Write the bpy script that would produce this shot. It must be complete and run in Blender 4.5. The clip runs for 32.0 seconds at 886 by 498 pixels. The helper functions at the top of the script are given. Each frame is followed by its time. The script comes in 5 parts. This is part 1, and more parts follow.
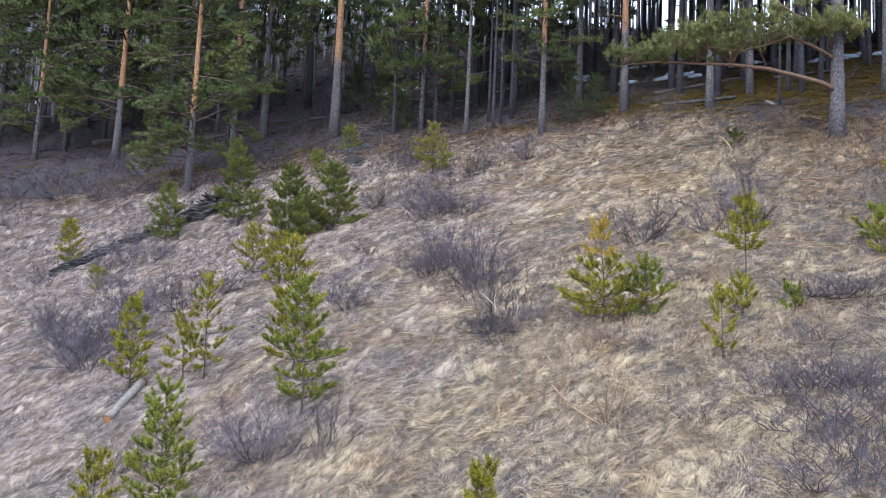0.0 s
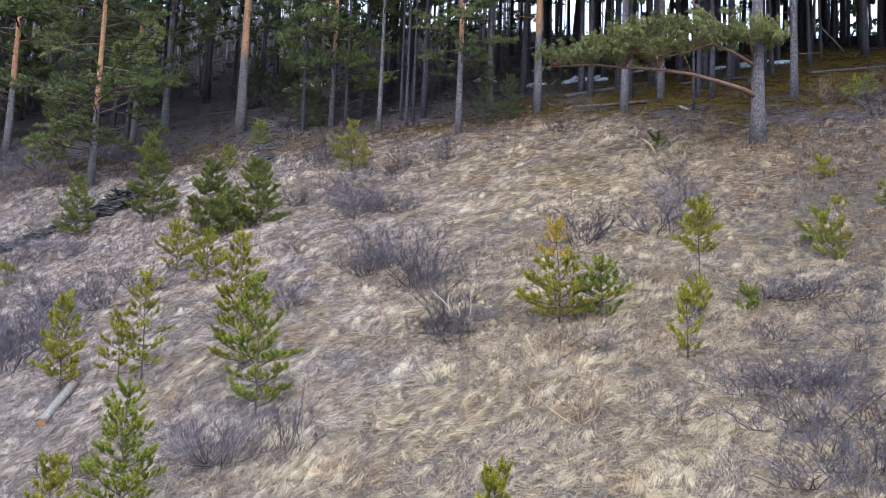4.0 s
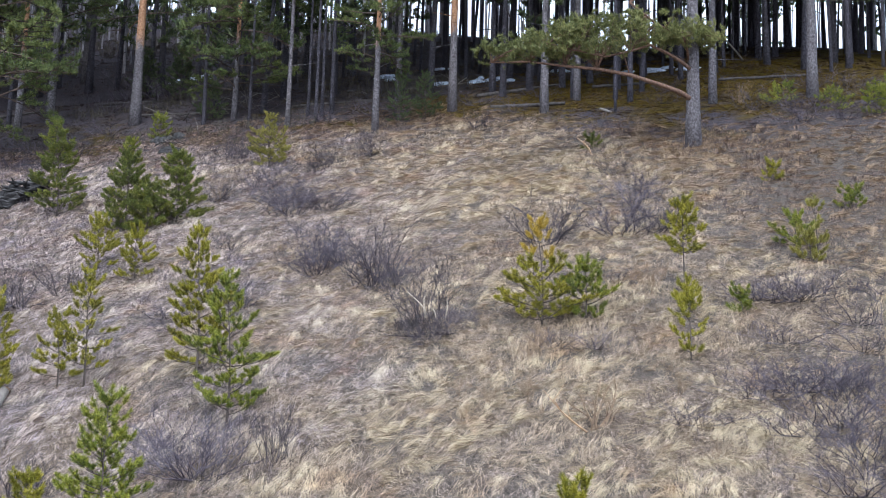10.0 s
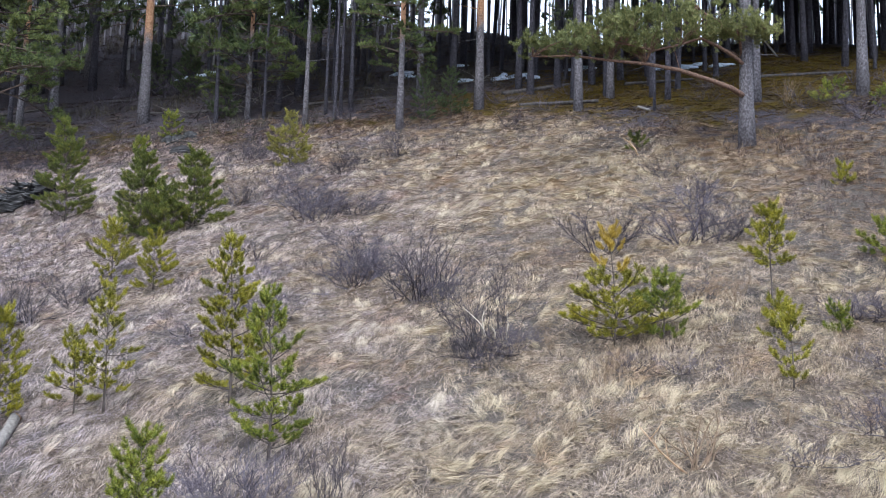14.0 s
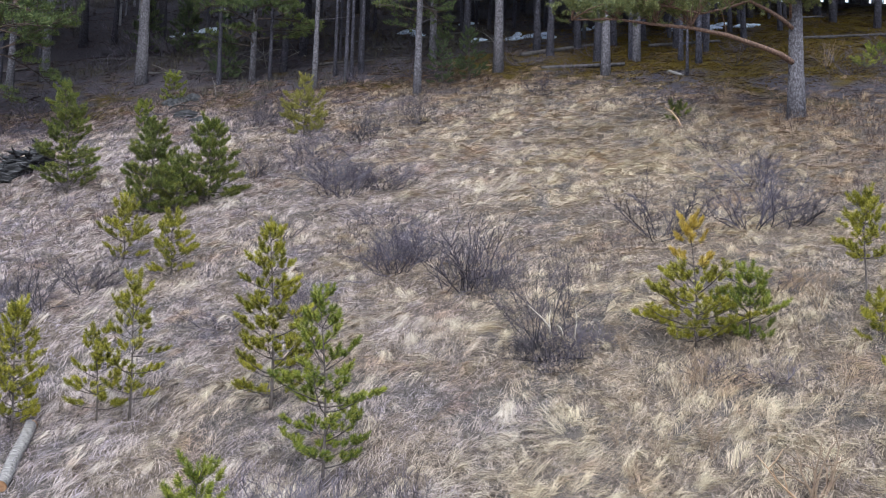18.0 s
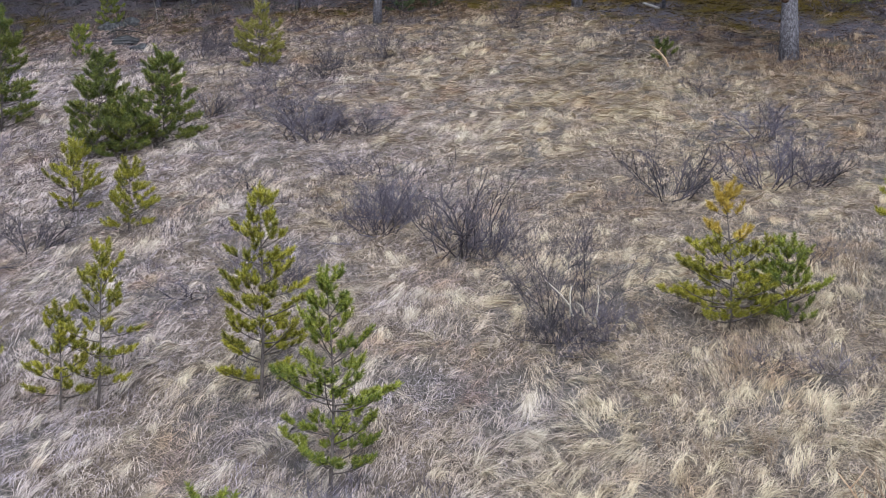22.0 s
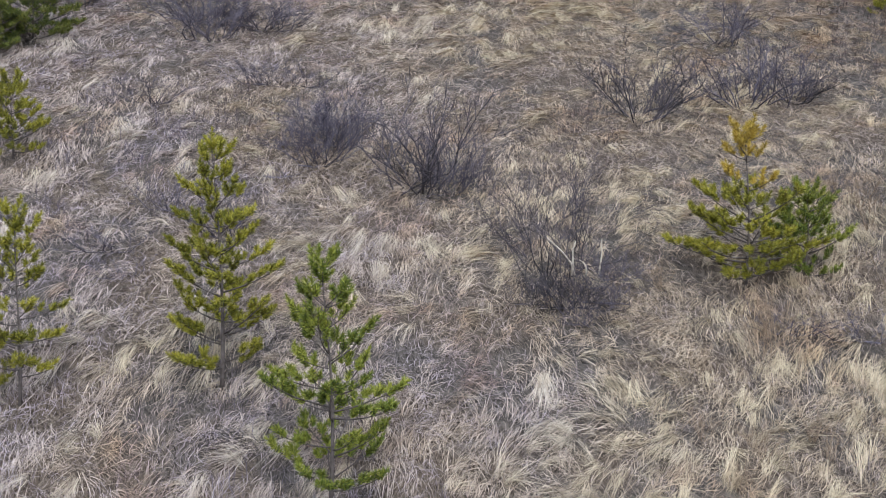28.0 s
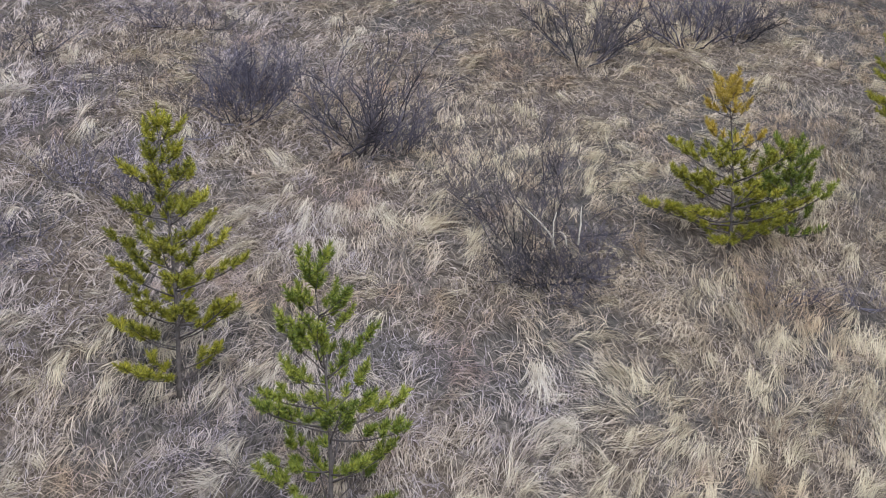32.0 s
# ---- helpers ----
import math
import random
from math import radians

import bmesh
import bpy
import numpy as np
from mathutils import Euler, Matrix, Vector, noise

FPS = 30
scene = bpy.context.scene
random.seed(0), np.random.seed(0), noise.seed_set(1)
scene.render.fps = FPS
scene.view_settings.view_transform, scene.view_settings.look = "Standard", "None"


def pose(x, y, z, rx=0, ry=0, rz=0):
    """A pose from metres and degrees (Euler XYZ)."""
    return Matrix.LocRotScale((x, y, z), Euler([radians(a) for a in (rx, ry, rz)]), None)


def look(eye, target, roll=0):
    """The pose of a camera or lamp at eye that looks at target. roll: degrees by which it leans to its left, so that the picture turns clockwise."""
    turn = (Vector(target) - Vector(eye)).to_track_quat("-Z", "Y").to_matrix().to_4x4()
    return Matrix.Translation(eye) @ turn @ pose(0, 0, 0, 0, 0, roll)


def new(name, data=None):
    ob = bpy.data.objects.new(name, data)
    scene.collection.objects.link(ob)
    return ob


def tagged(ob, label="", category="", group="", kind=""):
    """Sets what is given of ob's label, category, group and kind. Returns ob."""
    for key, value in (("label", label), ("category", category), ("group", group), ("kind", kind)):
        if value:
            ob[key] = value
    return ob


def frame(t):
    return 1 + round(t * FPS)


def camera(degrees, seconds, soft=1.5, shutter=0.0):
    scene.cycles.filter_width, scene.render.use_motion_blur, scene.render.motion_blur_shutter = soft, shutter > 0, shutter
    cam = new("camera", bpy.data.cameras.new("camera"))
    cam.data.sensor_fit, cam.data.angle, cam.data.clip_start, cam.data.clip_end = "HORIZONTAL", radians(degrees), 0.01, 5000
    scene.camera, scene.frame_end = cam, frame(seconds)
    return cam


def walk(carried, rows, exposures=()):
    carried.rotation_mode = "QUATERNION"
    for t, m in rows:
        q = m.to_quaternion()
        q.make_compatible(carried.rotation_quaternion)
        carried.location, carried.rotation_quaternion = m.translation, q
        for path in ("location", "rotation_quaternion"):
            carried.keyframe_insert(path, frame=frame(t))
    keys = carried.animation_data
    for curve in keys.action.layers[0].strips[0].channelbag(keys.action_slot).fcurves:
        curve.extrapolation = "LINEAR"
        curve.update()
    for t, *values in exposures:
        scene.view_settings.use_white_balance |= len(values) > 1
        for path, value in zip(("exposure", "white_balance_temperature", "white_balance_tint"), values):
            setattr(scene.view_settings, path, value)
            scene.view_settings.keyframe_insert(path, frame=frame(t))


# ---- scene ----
cam = camera(41.24, 32.0, soft=1.0)
PATH = [  # seconds, x, y, z, yaw, pitch, roll
    (0.0, 0.000, 0.000, -0.000, -0.000, 8.554, -2.492),
    (0.5, -0.212, 0.006, 0.006, -1.036, 8.586, -2.623),
    (1.0, -0.410, 0.026, 0.007, -2.000, 8.606, -2.566),
    (1.5, -0.600, 0.078, 0.008, -2.799, 8.631, -2.489),
    (2.0, -0.810, 0.153, 0.007, -3.591, 8.663, -2.366),
    (2.5, -1.032, 0.230, 0.002, -4.345, 8.699, -2.264),
    (3.0, -1.262, 0.294, -0.008, -5.071, 8.727, -2.183),
    (3.5, -1.497, 0.350, -0.020, -5.731, 8.757, -2.108),
    (5.5, -2.698, 0.569, -0.075, -8.994, 8.931, -2.004),
    (6.0, -3.011, 0.630, -0.066, -9.903, 8.925, -1.888),
    (6.5, -3.258, 0.701, -0.064, -10.792, 8.944, -1.777),
    (7.0, -3.454, 0.784, -0.066, -11.689, 8.966, -1.650),
    (7.5, -3.608, 0.905, -0.075, -12.507, 9.009, -1.569),
    (8.0, -3.739, 1.077, -0.085, -13.301, 9.063, -1.539),
    (8.5, -3.874, 1.294, -0.102, -13.720, 9.132, -1.534),
    (9.0, -4.001, 1.543, -0.110, -13.932, 9.182, -1.618),
    (9.5, -4.095, 1.805, -0.091, -13.992, 9.233, -1.555),
    (10.0, -4.169, 2.088, -0.054, -14.052, 9.250, -1.552),
    (10.5, -4.237, 2.390, -0.002, -14.103, 9.259, -1.557),
    (11.0, -4.304, 2.698, 0.064, -14.131, 9.266, -1.545),
    (11.5, -4.371, 3.001, 0.127, -14.168, 9.256, -1.542),
    (12.0, -4.437, 3.315, 0.200, -14.181, 9.256, -1.552),
    (12.5, -4.511, 3.641, 0.271, -14.234, 9.269, -1.575),
    (13.0, -4.601, 3.972, 0.335, -14.301, 9.263, -1.650),
    (13.5, -4.683, 4.278, 0.418, -14.324, 9.257, -1.574),
    (14.0, -4.772, 4.577, 0.498, -14.348, 9.240, -1.554),
    (14.5, -4.864, 4.860, 0.575, -14.408, 9.228, -1.554),
    (16.5, -5.335, 5.910, 1.006, -14.806, 9.188, -1.593),
    (17.0, -5.441, 6.175, 1.132, -15.001, 8.799, -1.661),
    (17.5, -5.543, 6.459, 1.249, -15.218, 7.907, -1.605),
    (18.0, -5.641, 6.749, 1.388, -15.430, 6.961, -1.575),
    (18.5, -5.735, 7.026, 1.522, -15.629, 6.483, -1.597),
    (19.0, -5.832, 7.307, 1.650, -15.842, 6.063, -1.647),
    (19.5, -5.944, 7.587, 1.776, -16.226, 5.676, -1.655),
    (20.0, -6.048, 7.875, 1.901, -16.746, 5.229, -1.675),
    (20.5, -6.136, 8.151, 2.017, -17.387, 4.677, -1.698),
    (21.0, -6.230, 8.429, 2.138, -18.091, 4.077, -1.635),
    (21.5, -6.328, 8.701, 2.249, -18.760, 3.523, -1.616),
    (22.0, -6.425, 8.981, 2.366, -19.441, 2.950, -1.595),
    (22.5, -6.515, 9.248, 2.485, -20.097, 2.360, -1.600),
    (23.0, -6.594, 9.507, 2.599, -20.750, 1.799, -1.587),
    (23.5, -6.679, 9.770, 2.706, -21.375, 1.198, -1.629),
    (24.0, -6.759, 10.025, 2.818, -22.024, 0.613, -1.612),
    (24.5, -6.836, 10.263, 2.934, -22.648, 0.037, -1.553),
    (25.0, -6.917, 10.489, 3.055, -23.326, -0.527, -1.355),
    (25.5, -6.990, 10.729, 3.196, -24.013, -1.214, -1.278),
    (27.5, -7.393, 11.791, 3.657, -27.212, -3.727, -1.004),
    (28.0, -7.481, 12.087, 3.784, -28.033, -4.393, -0.796),
    (28.5, -7.554, 12.370, 3.898, -28.887, -5.083, -0.602),
    (29.0, -7.610, 12.654, 3.995, -30.106, -5.707, -0.394),
    (29.5, -7.689, 12.938, 4.076, -31.230, -6.271, -0.223),
    (30.0, -7.780, 13.223, 4.148, -32.347, -6.811, -0.152),
    (30.5, -7.871, 13.507, 4.221, -33.457, -7.334, -0.125),
    (31.0, -7.960, 13.790, 4.304, -34.575, -7.916, -0.060),
    (31.5, -8.048, 14.060, 4.402, -35.650, -8.518, 0.059),
    (32.0, -8.141, 14.313, 4.511, -36.650, -9.135, 0.244),
]
walk(cam, [(t, pose(x, y, z, 90 + pitch, roll, yaw)) for t, x, y, z, yaw, pitch, roll in PATH],
     exposures=((0.0, 1.30, 6100, 4), (14.0, 1.25, 6100, 4), (20.0, 1.13, 6100, 4), (28.0, 0.82, 6100, 4), (32.0, 0.75, 6050, 4)))

# ---- world, light, exposure ----
world = bpy.data.worlds.new("overcast_sky")
scene.world = world
world.use_nodes = True
wn, wl = world.node_tree.nodes, world.node_tree.links
wn.clear()
sky = wn.new("ShaderNodeTexSky")
sky.sky_type, sky.sun_disc = "NISHITA", False
sky.sun_elevation, sky.sun_rotation = radians(48), radians(200)
sky.dust_density, sky.air_density = 3.0, 1.0
cloud = wn.new("ShaderNodeMix")
cloud.data_type = "RGBA"
cloud.inputs[0].default_value = 0.62
cloud.inputs[7].default_value = (8.2, 8.8, 10.9, 1)
back = wn.new("ShaderNodeBackground")
back.inputs["Strength"].default_value = 0.12
wout = wn.new("ShaderNodeOutputWorld")
wl.new(sky.outputs[0], cloud.inputs[6])
wl.new(cloud.outputs[2], back.inputs[0])
wl.new(back.outputs[0], wout.inputs[0])
sun = new("sun", bpy.data.lights.new("sun", "SUN"))
sun.data.energy, sun.data.angle, sun.data.color = 1.15, radians(26), (1.0, 0.97, 0.93)
sun.matrix_world = look((-10, -17, 33), (0, 12, 0))


# ---- materials ----
def material(name, rough=0.9, spec=0.2):
    m = bpy.data.materials.new(name)
    m.use_nodes = True
    b = m.node_tree.nodes["Principled BSDF"]
    b.inputs["Roughness"].default_value = rough
    b.inputs["Specular IOR Level"].default_value = spec
    return m, m.node_tree.nodes, m.node_tree.links, b


def noise_node(n, l, scale, detail=4, coord="Object", stretch=None, rough=0.6):
    tc = n.new("ShaderNodeTexCoord")
    t = n.new("ShaderNodeTexNoise")
    t.inputs["Scale"].default_value, t.inputs["Detail"].default_value, t.inputs["Roughness"].default_value = scale, detail, rough
    if stretch:
        mp = n.new("ShaderNodeMapping")
        mp.inputs["Scale"].default_value = stretch
        l.new(tc.outputs[coord], mp.inputs[0])
        l.new(mp.outputs[0], t.inputs["Vector"])
    else:
        l.new(tc.outputs[coord], t.inputs["Vector"])
    return t.outputs["Fac"]


def ramp(n, l, fac, stops):
    r = n.new("ShaderNodeValToRGB")
    e = r.color_ramp.elements
    while len(e) < len(stops):
        e.new(0.5)
    for el, (p, c) in zip(e, stops):
        el.position, el.color = p, (*c, 1)
    l.new(fac, r.inputs[0])
    return r.outputs[0]


def mix(n, l, fac, a, b, mode="MIX"):
    x = n.new("ShaderNodeMix")
    x.data_type, x.blend_type = "RGBA", mode
    for sock, v in ((x.inputs[0], fac), (x.inputs[6], a), (x.inputs[7], b)):
        if hasattr(v, "is_linked"):
            l.new(v, sock)
        else:
            sock.default_value = v if isinstance(v, float) else (*v, 1)
    return x.outputs[2]


def math_node(n, l, op, a, b=0.0, clamp=False):
    x = n.new("ShaderNodeMath")
    x.operation, x.use_clamp = op, clamp
    for sock, v in ((x.inputs[0], a), (x.inputs[1], b)):
        if hasattr(v, "is_linked"):
            l.new(v, sock)
        else:
            sock.default_value = v
    return x.outputs[0]


def relief(n, l, b, height, strength=0.5, distance=0.02):
    u = n.new("ShaderNodeBump")
    u.inputs["Strength"].default_value, u.inputs["Distance"].default_value = strength, distance
    l.new(height, u.inputs["Height"])
    l.new(u.outputs[0], b.inputs["Normal"])


def span(n, l, v, a, b):
    r = n.new("ShaderNodeMapRange")
    r.interpolation_type = "SMOOTHSTEP"
    r.inputs[1].default_value, r.inputs[2].default_value = a, b
    l.new(v, r.inputs[0])
    return r.outputs[0]


def forest_mask(n, l):
    """1 inside the wood, 0 on the open slope, with a ragged edge."""
    tc = n.new("ShaderNodeTexCoord")
    s = n.new("ShaderNodeSeparateXYZ")
    l.new(tc.outputs["Object"], s.inputs[0])
    line = math_node(n, l, "ADD", s.outputs[1], math_node(n, l, "MULTIPLY", s.outputs[0], 0.28))
    line = math_node(n, l, "ADD", line, math_node(n, l, "MINIMUM", math_node(n, l, "MAXIMUM", math_node(n, l, "SUBTRACT", s.outputs[0], 6.0), 0.0), 6.0))
    wob = math_node(n, l, "MULTIPLY", noise_node(n, l, 0.22, 3), 7.0)
    return span(n, l, math_node(n, l, "ADD", line, wob), 44.8, 48.8), s


def ground_material():
    m, n, l, b = material("dry_slope_soil", 0.95, 0.1)
    tc = n.new("ShaderNodeTexCoord")
    warp = n.new("ShaderNodeTexNoise")
    warp.inputs["Scale"].default_value, warp.inputs["Detail"].default_value = 1.1, 3
    l.new(tc.outputs["Object"], warp.inputs["Vector"])
    lay = []
    for turn, size in ((0.5, 1.0), (-0.6, 1.3), (1.3, 0.8)):
        vm = n.new("ShaderNodeVectorMath")
        vm.operation = "MULTIPLY_ADD"
        vm.inputs[1].default_value = (0.9, 0.9, 0.0)
        l.new(warp.outputs["Color"], vm.inputs[0])
        l.new(tc.outputs["Object"], vm.inputs[2])
        mp = n.new("ShaderNodeMapping")
        mp.inputs["Rotation"].default_value = (0, 0, turn)
        mp.inputs["Scale"].default_value = (70 * size, 5.5 * size, 8)
        l.new(vm.outputs[0], mp.inputs[0])
        t = n.new("ShaderNodeTexNoise")
        t.inputs["Scale"].default_value, t.inputs["Detail"].default_value = 1.0, 2
        l.new(mp.outputs[0], t.inputs["Vector"])
        lay.append(t.outputs["Fac"])
    fine = math_node(n, l, "MAXIMUM", math_node(n, l, "MAXIMUM", lay[0], lay[1]), lay[2])
    fine = math_node(n, l, "SUBTRACT", math_node(n, l, "ADD", fine, math_node(n, l, "MULTIPLY", noise_node(n, l, 14, 5), 0.35)), 0.28)
    big = noise_node(n, l, 0.5, 4)
    thatch = ramp(n, l, fine, [(0.32, (0.036, 0.027, 0.021)), (0.5, (0.13, 0.10, 0.077)), (0.74, (0.38, 0.315, 0.245))])
    dull = ramp(n, l, fine, [(0.32, (0.028, 0.024, 0.022)), (0.72, (0.19, 0.165, 0.145))])
    side = n.new("ShaderNodeSeparateXYZ")
    l.new(tc.outputs["Object"], side.inputs[0])
    big = math_node(n, l, "ADD", big, math_node(n, l, "MULTIPLY", math_node(n, l, "MAXIMUM", math_node(n, l, "SUBTRACT", side.outputs[0], 5.0), 0.0), 0.03))
    grass = mix(n, l, span(n, l, big, 0.42, 0.62), thatch, dull)
    # needle litter, darkened and tinted blue-violet to add the wood's shade
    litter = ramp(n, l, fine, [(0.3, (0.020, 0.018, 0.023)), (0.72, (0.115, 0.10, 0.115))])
    moss = ramp(n, l, fine, [(0.3, (0.022, 0.017, 0.004)), (0.7, (0.125, 0.085, 0.013))])
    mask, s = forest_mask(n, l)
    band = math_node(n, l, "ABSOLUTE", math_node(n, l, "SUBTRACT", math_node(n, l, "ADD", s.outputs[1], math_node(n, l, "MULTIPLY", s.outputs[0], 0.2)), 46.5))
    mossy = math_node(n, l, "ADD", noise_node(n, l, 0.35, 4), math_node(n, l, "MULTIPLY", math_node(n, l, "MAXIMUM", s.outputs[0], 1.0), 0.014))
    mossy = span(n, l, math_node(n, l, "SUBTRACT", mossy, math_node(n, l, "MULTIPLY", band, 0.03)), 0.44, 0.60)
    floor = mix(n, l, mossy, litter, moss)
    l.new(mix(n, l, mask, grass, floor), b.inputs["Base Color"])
    relief(n, l, b, fine, 0.9, 0.05)
    return m


def grass_material(name, pale, mid, dark, lilac=1.0):
    """Dead blades: straw-yellow down the warm side, grey-lilac across the slope, rusty in patches."""
    m, n, l, b = material(name, 0.8, 0.2)
    g = n.new("ShaderNodeNewGeometry")
    own = ramp(n, l, g.outputs["Random Per Island"], [(0.0, dark), (0.35, mid), (1.0, pale)])
    tc = n.new("ShaderNodeTexCoord")
    s = n.new("ShaderNodeSeparateXYZ")
    l.new(tc.outputs["Object"], s.inputs[0])
    patch = math_node(n, l, "ADD", noise_node(n, l, 0.42, 4), math_node(n, l, "MULTIPLY", s.outputs[0], -0.034))
    patch = math_node(n, l, "ADD", patch, math_node(n, l, "MULTIPLY", math_node(n, l, "SUBTRACT", math_node(n, l, "MINIMUM", s.outputs[1], 32.0), 25.0), 0.012))
    cool = math_node(n, l, "MULTIPLY", span(n, l, patch, 0.42, 0.76), lilac)
    grey = mix(n, l, cool, own, (0.96, 1.0, 1.24), "MULTIPLY")
    rust = mix(n, l, math_node(n, l, "MULTIPLY", span(n, l, noise_node(n, l, 0.8, 3), 0.54, 0.70), 0.5), grey, (0.84, 0.66, 0.54), "MULTIPLY")
    # blades grow darker and browner towards the wood and beyond x = 9
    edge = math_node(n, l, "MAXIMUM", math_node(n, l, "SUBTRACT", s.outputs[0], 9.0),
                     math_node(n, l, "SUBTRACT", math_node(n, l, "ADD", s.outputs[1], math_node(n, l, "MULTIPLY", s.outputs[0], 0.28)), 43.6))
    edge_brown = span(n, l, math_node(n, l, "ADD", edge, math_node(n, l, "MULTIPLY", noise_node(n, l, 0.5, 3), 5.0)), 0.5, 5.0)
    rust = mix(n, l, edge_brown, rust, (0.64, 0.57, 0.53), "MULTIPLY")
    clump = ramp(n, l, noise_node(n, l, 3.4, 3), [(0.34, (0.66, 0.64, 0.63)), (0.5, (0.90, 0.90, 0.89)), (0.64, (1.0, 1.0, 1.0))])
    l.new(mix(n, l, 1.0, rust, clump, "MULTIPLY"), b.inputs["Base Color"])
    return m


def bark_material(name, change, dim=False):
    """Pine bark: grey-brown plates low down, thin orange flakes above the height given."""
    m, n, l, b = material(name, 0.9, 0.15)
    plates = n.new("ShaderNodeTexVoronoi")
    tc = n.new("ShaderNodeTexCoord")
    mp = n.new("ShaderNodeMapping")
    mp.inputs["Scale"].default_value = (24, 24, 4.5)
    plates.feature = "DISTANCE_TO_EDGE"
    plates.inputs["Scale"].default_value = 1.0
    wob = n.new("ShaderNodeTexNoise")
    wob.inputs["Scale"].default_value = 9.0
    vm = n.new("ShaderNodeVectorMath")
    vm.operation = "MULTIPLY_ADD"
    vm.inputs[1].default_value = (0.09, 0.09, 0.2)
    l.new(tc.outputs["Object"], wob.inputs["Vector"])
    l.new(wob.outputs["Color"], vm.inputs[0])
    l.new(tc.outputs["Object"], vm.inputs[2])
    l.new(vm.outputs[0], mp.inputs[0])
    l.new(mp.outputs[0], plates.inputs["Vector"])
    fine = noise_node(n, l, 14, 5)
    crack = span(n, l, plates.outputs["Distance"], 0.0, 0.22)
    low = ramp(n, l, fine, [(0.32, (0.072, 0.068, 0.079)), (0.68, (0.265, 0.25, 0.278))])
    low = mix(n, l, crack, mix(n, l, 0.6, low, (0.06, 0.052, 0.054)), low)
    # dim: low bark multiplied darker and bluer, imitating shade inside the wood
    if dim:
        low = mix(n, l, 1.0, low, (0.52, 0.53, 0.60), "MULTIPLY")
    high = ramp(n, l, fine, [(0.3, (0.22, 0.11, 0.06)), (0.7, (0.56, 0.335, 0.21))])
    s = n.new("ShaderNodeSeparateXYZ")
    l.new(tc.outputs["Object"], s.inputs[0])
    info = n.new("ShaderNodeObjectInfo")
    z = math_node(n, l, "ADD", s.outputs[2], math_node(n, l, "MULTIPLY", noise_node(n, l, 2.5, 3), 1.6))
    z = math_node(n, l, "ADD", z, math_node(n, l, "MULTIPLY", info.outputs["Random"], -0.8))
    l.new(mix(n, l, span(n, l, z, change, change + 0.9), low, high), b.inputs["Base Color"])
    relief(n, l, b, crack, 0.8, 0.03)
    return m


def plain(name, stops, scale, rough=0.9, spec=0.2, stretch=None, bump=0.4, dist=0.01, tone=0.0):
    m, n, l, b = material(name, rough, spec)
    f = noise_node(n, l, scale, 5, stretch=stretch)
    if tone:
        info = n.new("ShaderNodeObjectInfo")
        f = math_node(n, l, "ADD", f, math_node(n, l, "MULTIPLY", math_node(n, l, "SUBTRACT", info.outputs["Random"], 0.5), tone))
    l.new(ramp(n, l, f, stops), b.inputs["Base Color"])
    if bump:
        relief(n, l, b, f, bump, dist)
    return m


def needle_material(name, dark, mid, light):
    m, n, l, b = material(name, 0.55, 0.3)
    g = n.new("ShaderNodeNewGeometry")
    info = n.new("ShaderNodeObjectInfo")
    v = math_node(n, l, "ADD", math_node(n, l, "MULTIPLY", g.outputs["Random Per Island"], 0.55), math_node(n, l, "MULTIPLY", info.outputs["Random"], 0.25))
    v = math_node(n, l, "ADD", v, math_node(n, l, "MULTIPLY", noise_node(n, l, 5.0, 2), 0.3))
    l.new(ramp(n, l, v, [(0.15, dark), (0.5, mid), (0.95, light)]), b.inputs["Base Color"])
    return m


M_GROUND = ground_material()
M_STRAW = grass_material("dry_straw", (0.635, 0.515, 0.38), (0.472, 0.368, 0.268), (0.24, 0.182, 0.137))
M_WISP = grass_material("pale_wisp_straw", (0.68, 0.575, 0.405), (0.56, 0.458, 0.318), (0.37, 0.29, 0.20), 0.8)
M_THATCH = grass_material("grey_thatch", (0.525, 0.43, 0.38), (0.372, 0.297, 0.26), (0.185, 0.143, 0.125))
M_BARK = bark_material("pine_bark_grey", 6.5)
M_BARK_ORANGE = bark_material("pine_bark_orange", 3.3)
# copy of the grey bark with the wood's shade in its colour
M_BARK_SHADED = bark_material("pine_bark_painted_shade", 9.0, True)
# paler, bluer bark colour stands in for haze over the deep trunks
M_BARK_HAZE = plain("far_bark_haze_tint", [(0.3, (0.17, 0.165, 0.19)), (0.7, (0.32, 0.305, 0.34))], 3, bump=0)
M_TWIG = plain("shrub_twig", [(0.3, (0.060, 0.053, 0.069)), (0.7, (0.17, 0.15, 0.183))], 6, bump=0, tone=0.5)
M_TWIG_DARK = plain("dark_shrub_twig", [(0.3, (0.034, 0.030, 0.036)), (0.7, (0.125, 0.108, 0.122))], 6, bump=0, tone=0.5)
M_TWIG_BROWN = plain("brown_dry_stem", [(0.3, (0.16, 0.11, 0.08)), (0.7, (0.36, 0.27, 0.19))], 6, bump=0)
M_BIRCH = plain("pale_birch_stem", [(0.3, (0.30, 0.25, 0.20)), (0.5, (0.62, 0.55, 0.46))], 9, stretch=(1, 1, 3))
M_YOUNG_BARK = plain("young_pine_bark", [(0.3, (0.065, 0.052, 0.046)), (0.7, (0.16, 0.135, 0.125))], 18)
M_NEEDLE = needle_material("young_pine_needles", (0.038, 0.046, 0.007), (0.205, 0.198, 0.022), (0.54, 0.47, 0.06))
M_NEEDLE_GREEN = needle_material("fresh_pine_needles", (0.030, 0.052, 0.010), (0.145, 0.178, 0.026), (0.42, 0.41, 0.065))
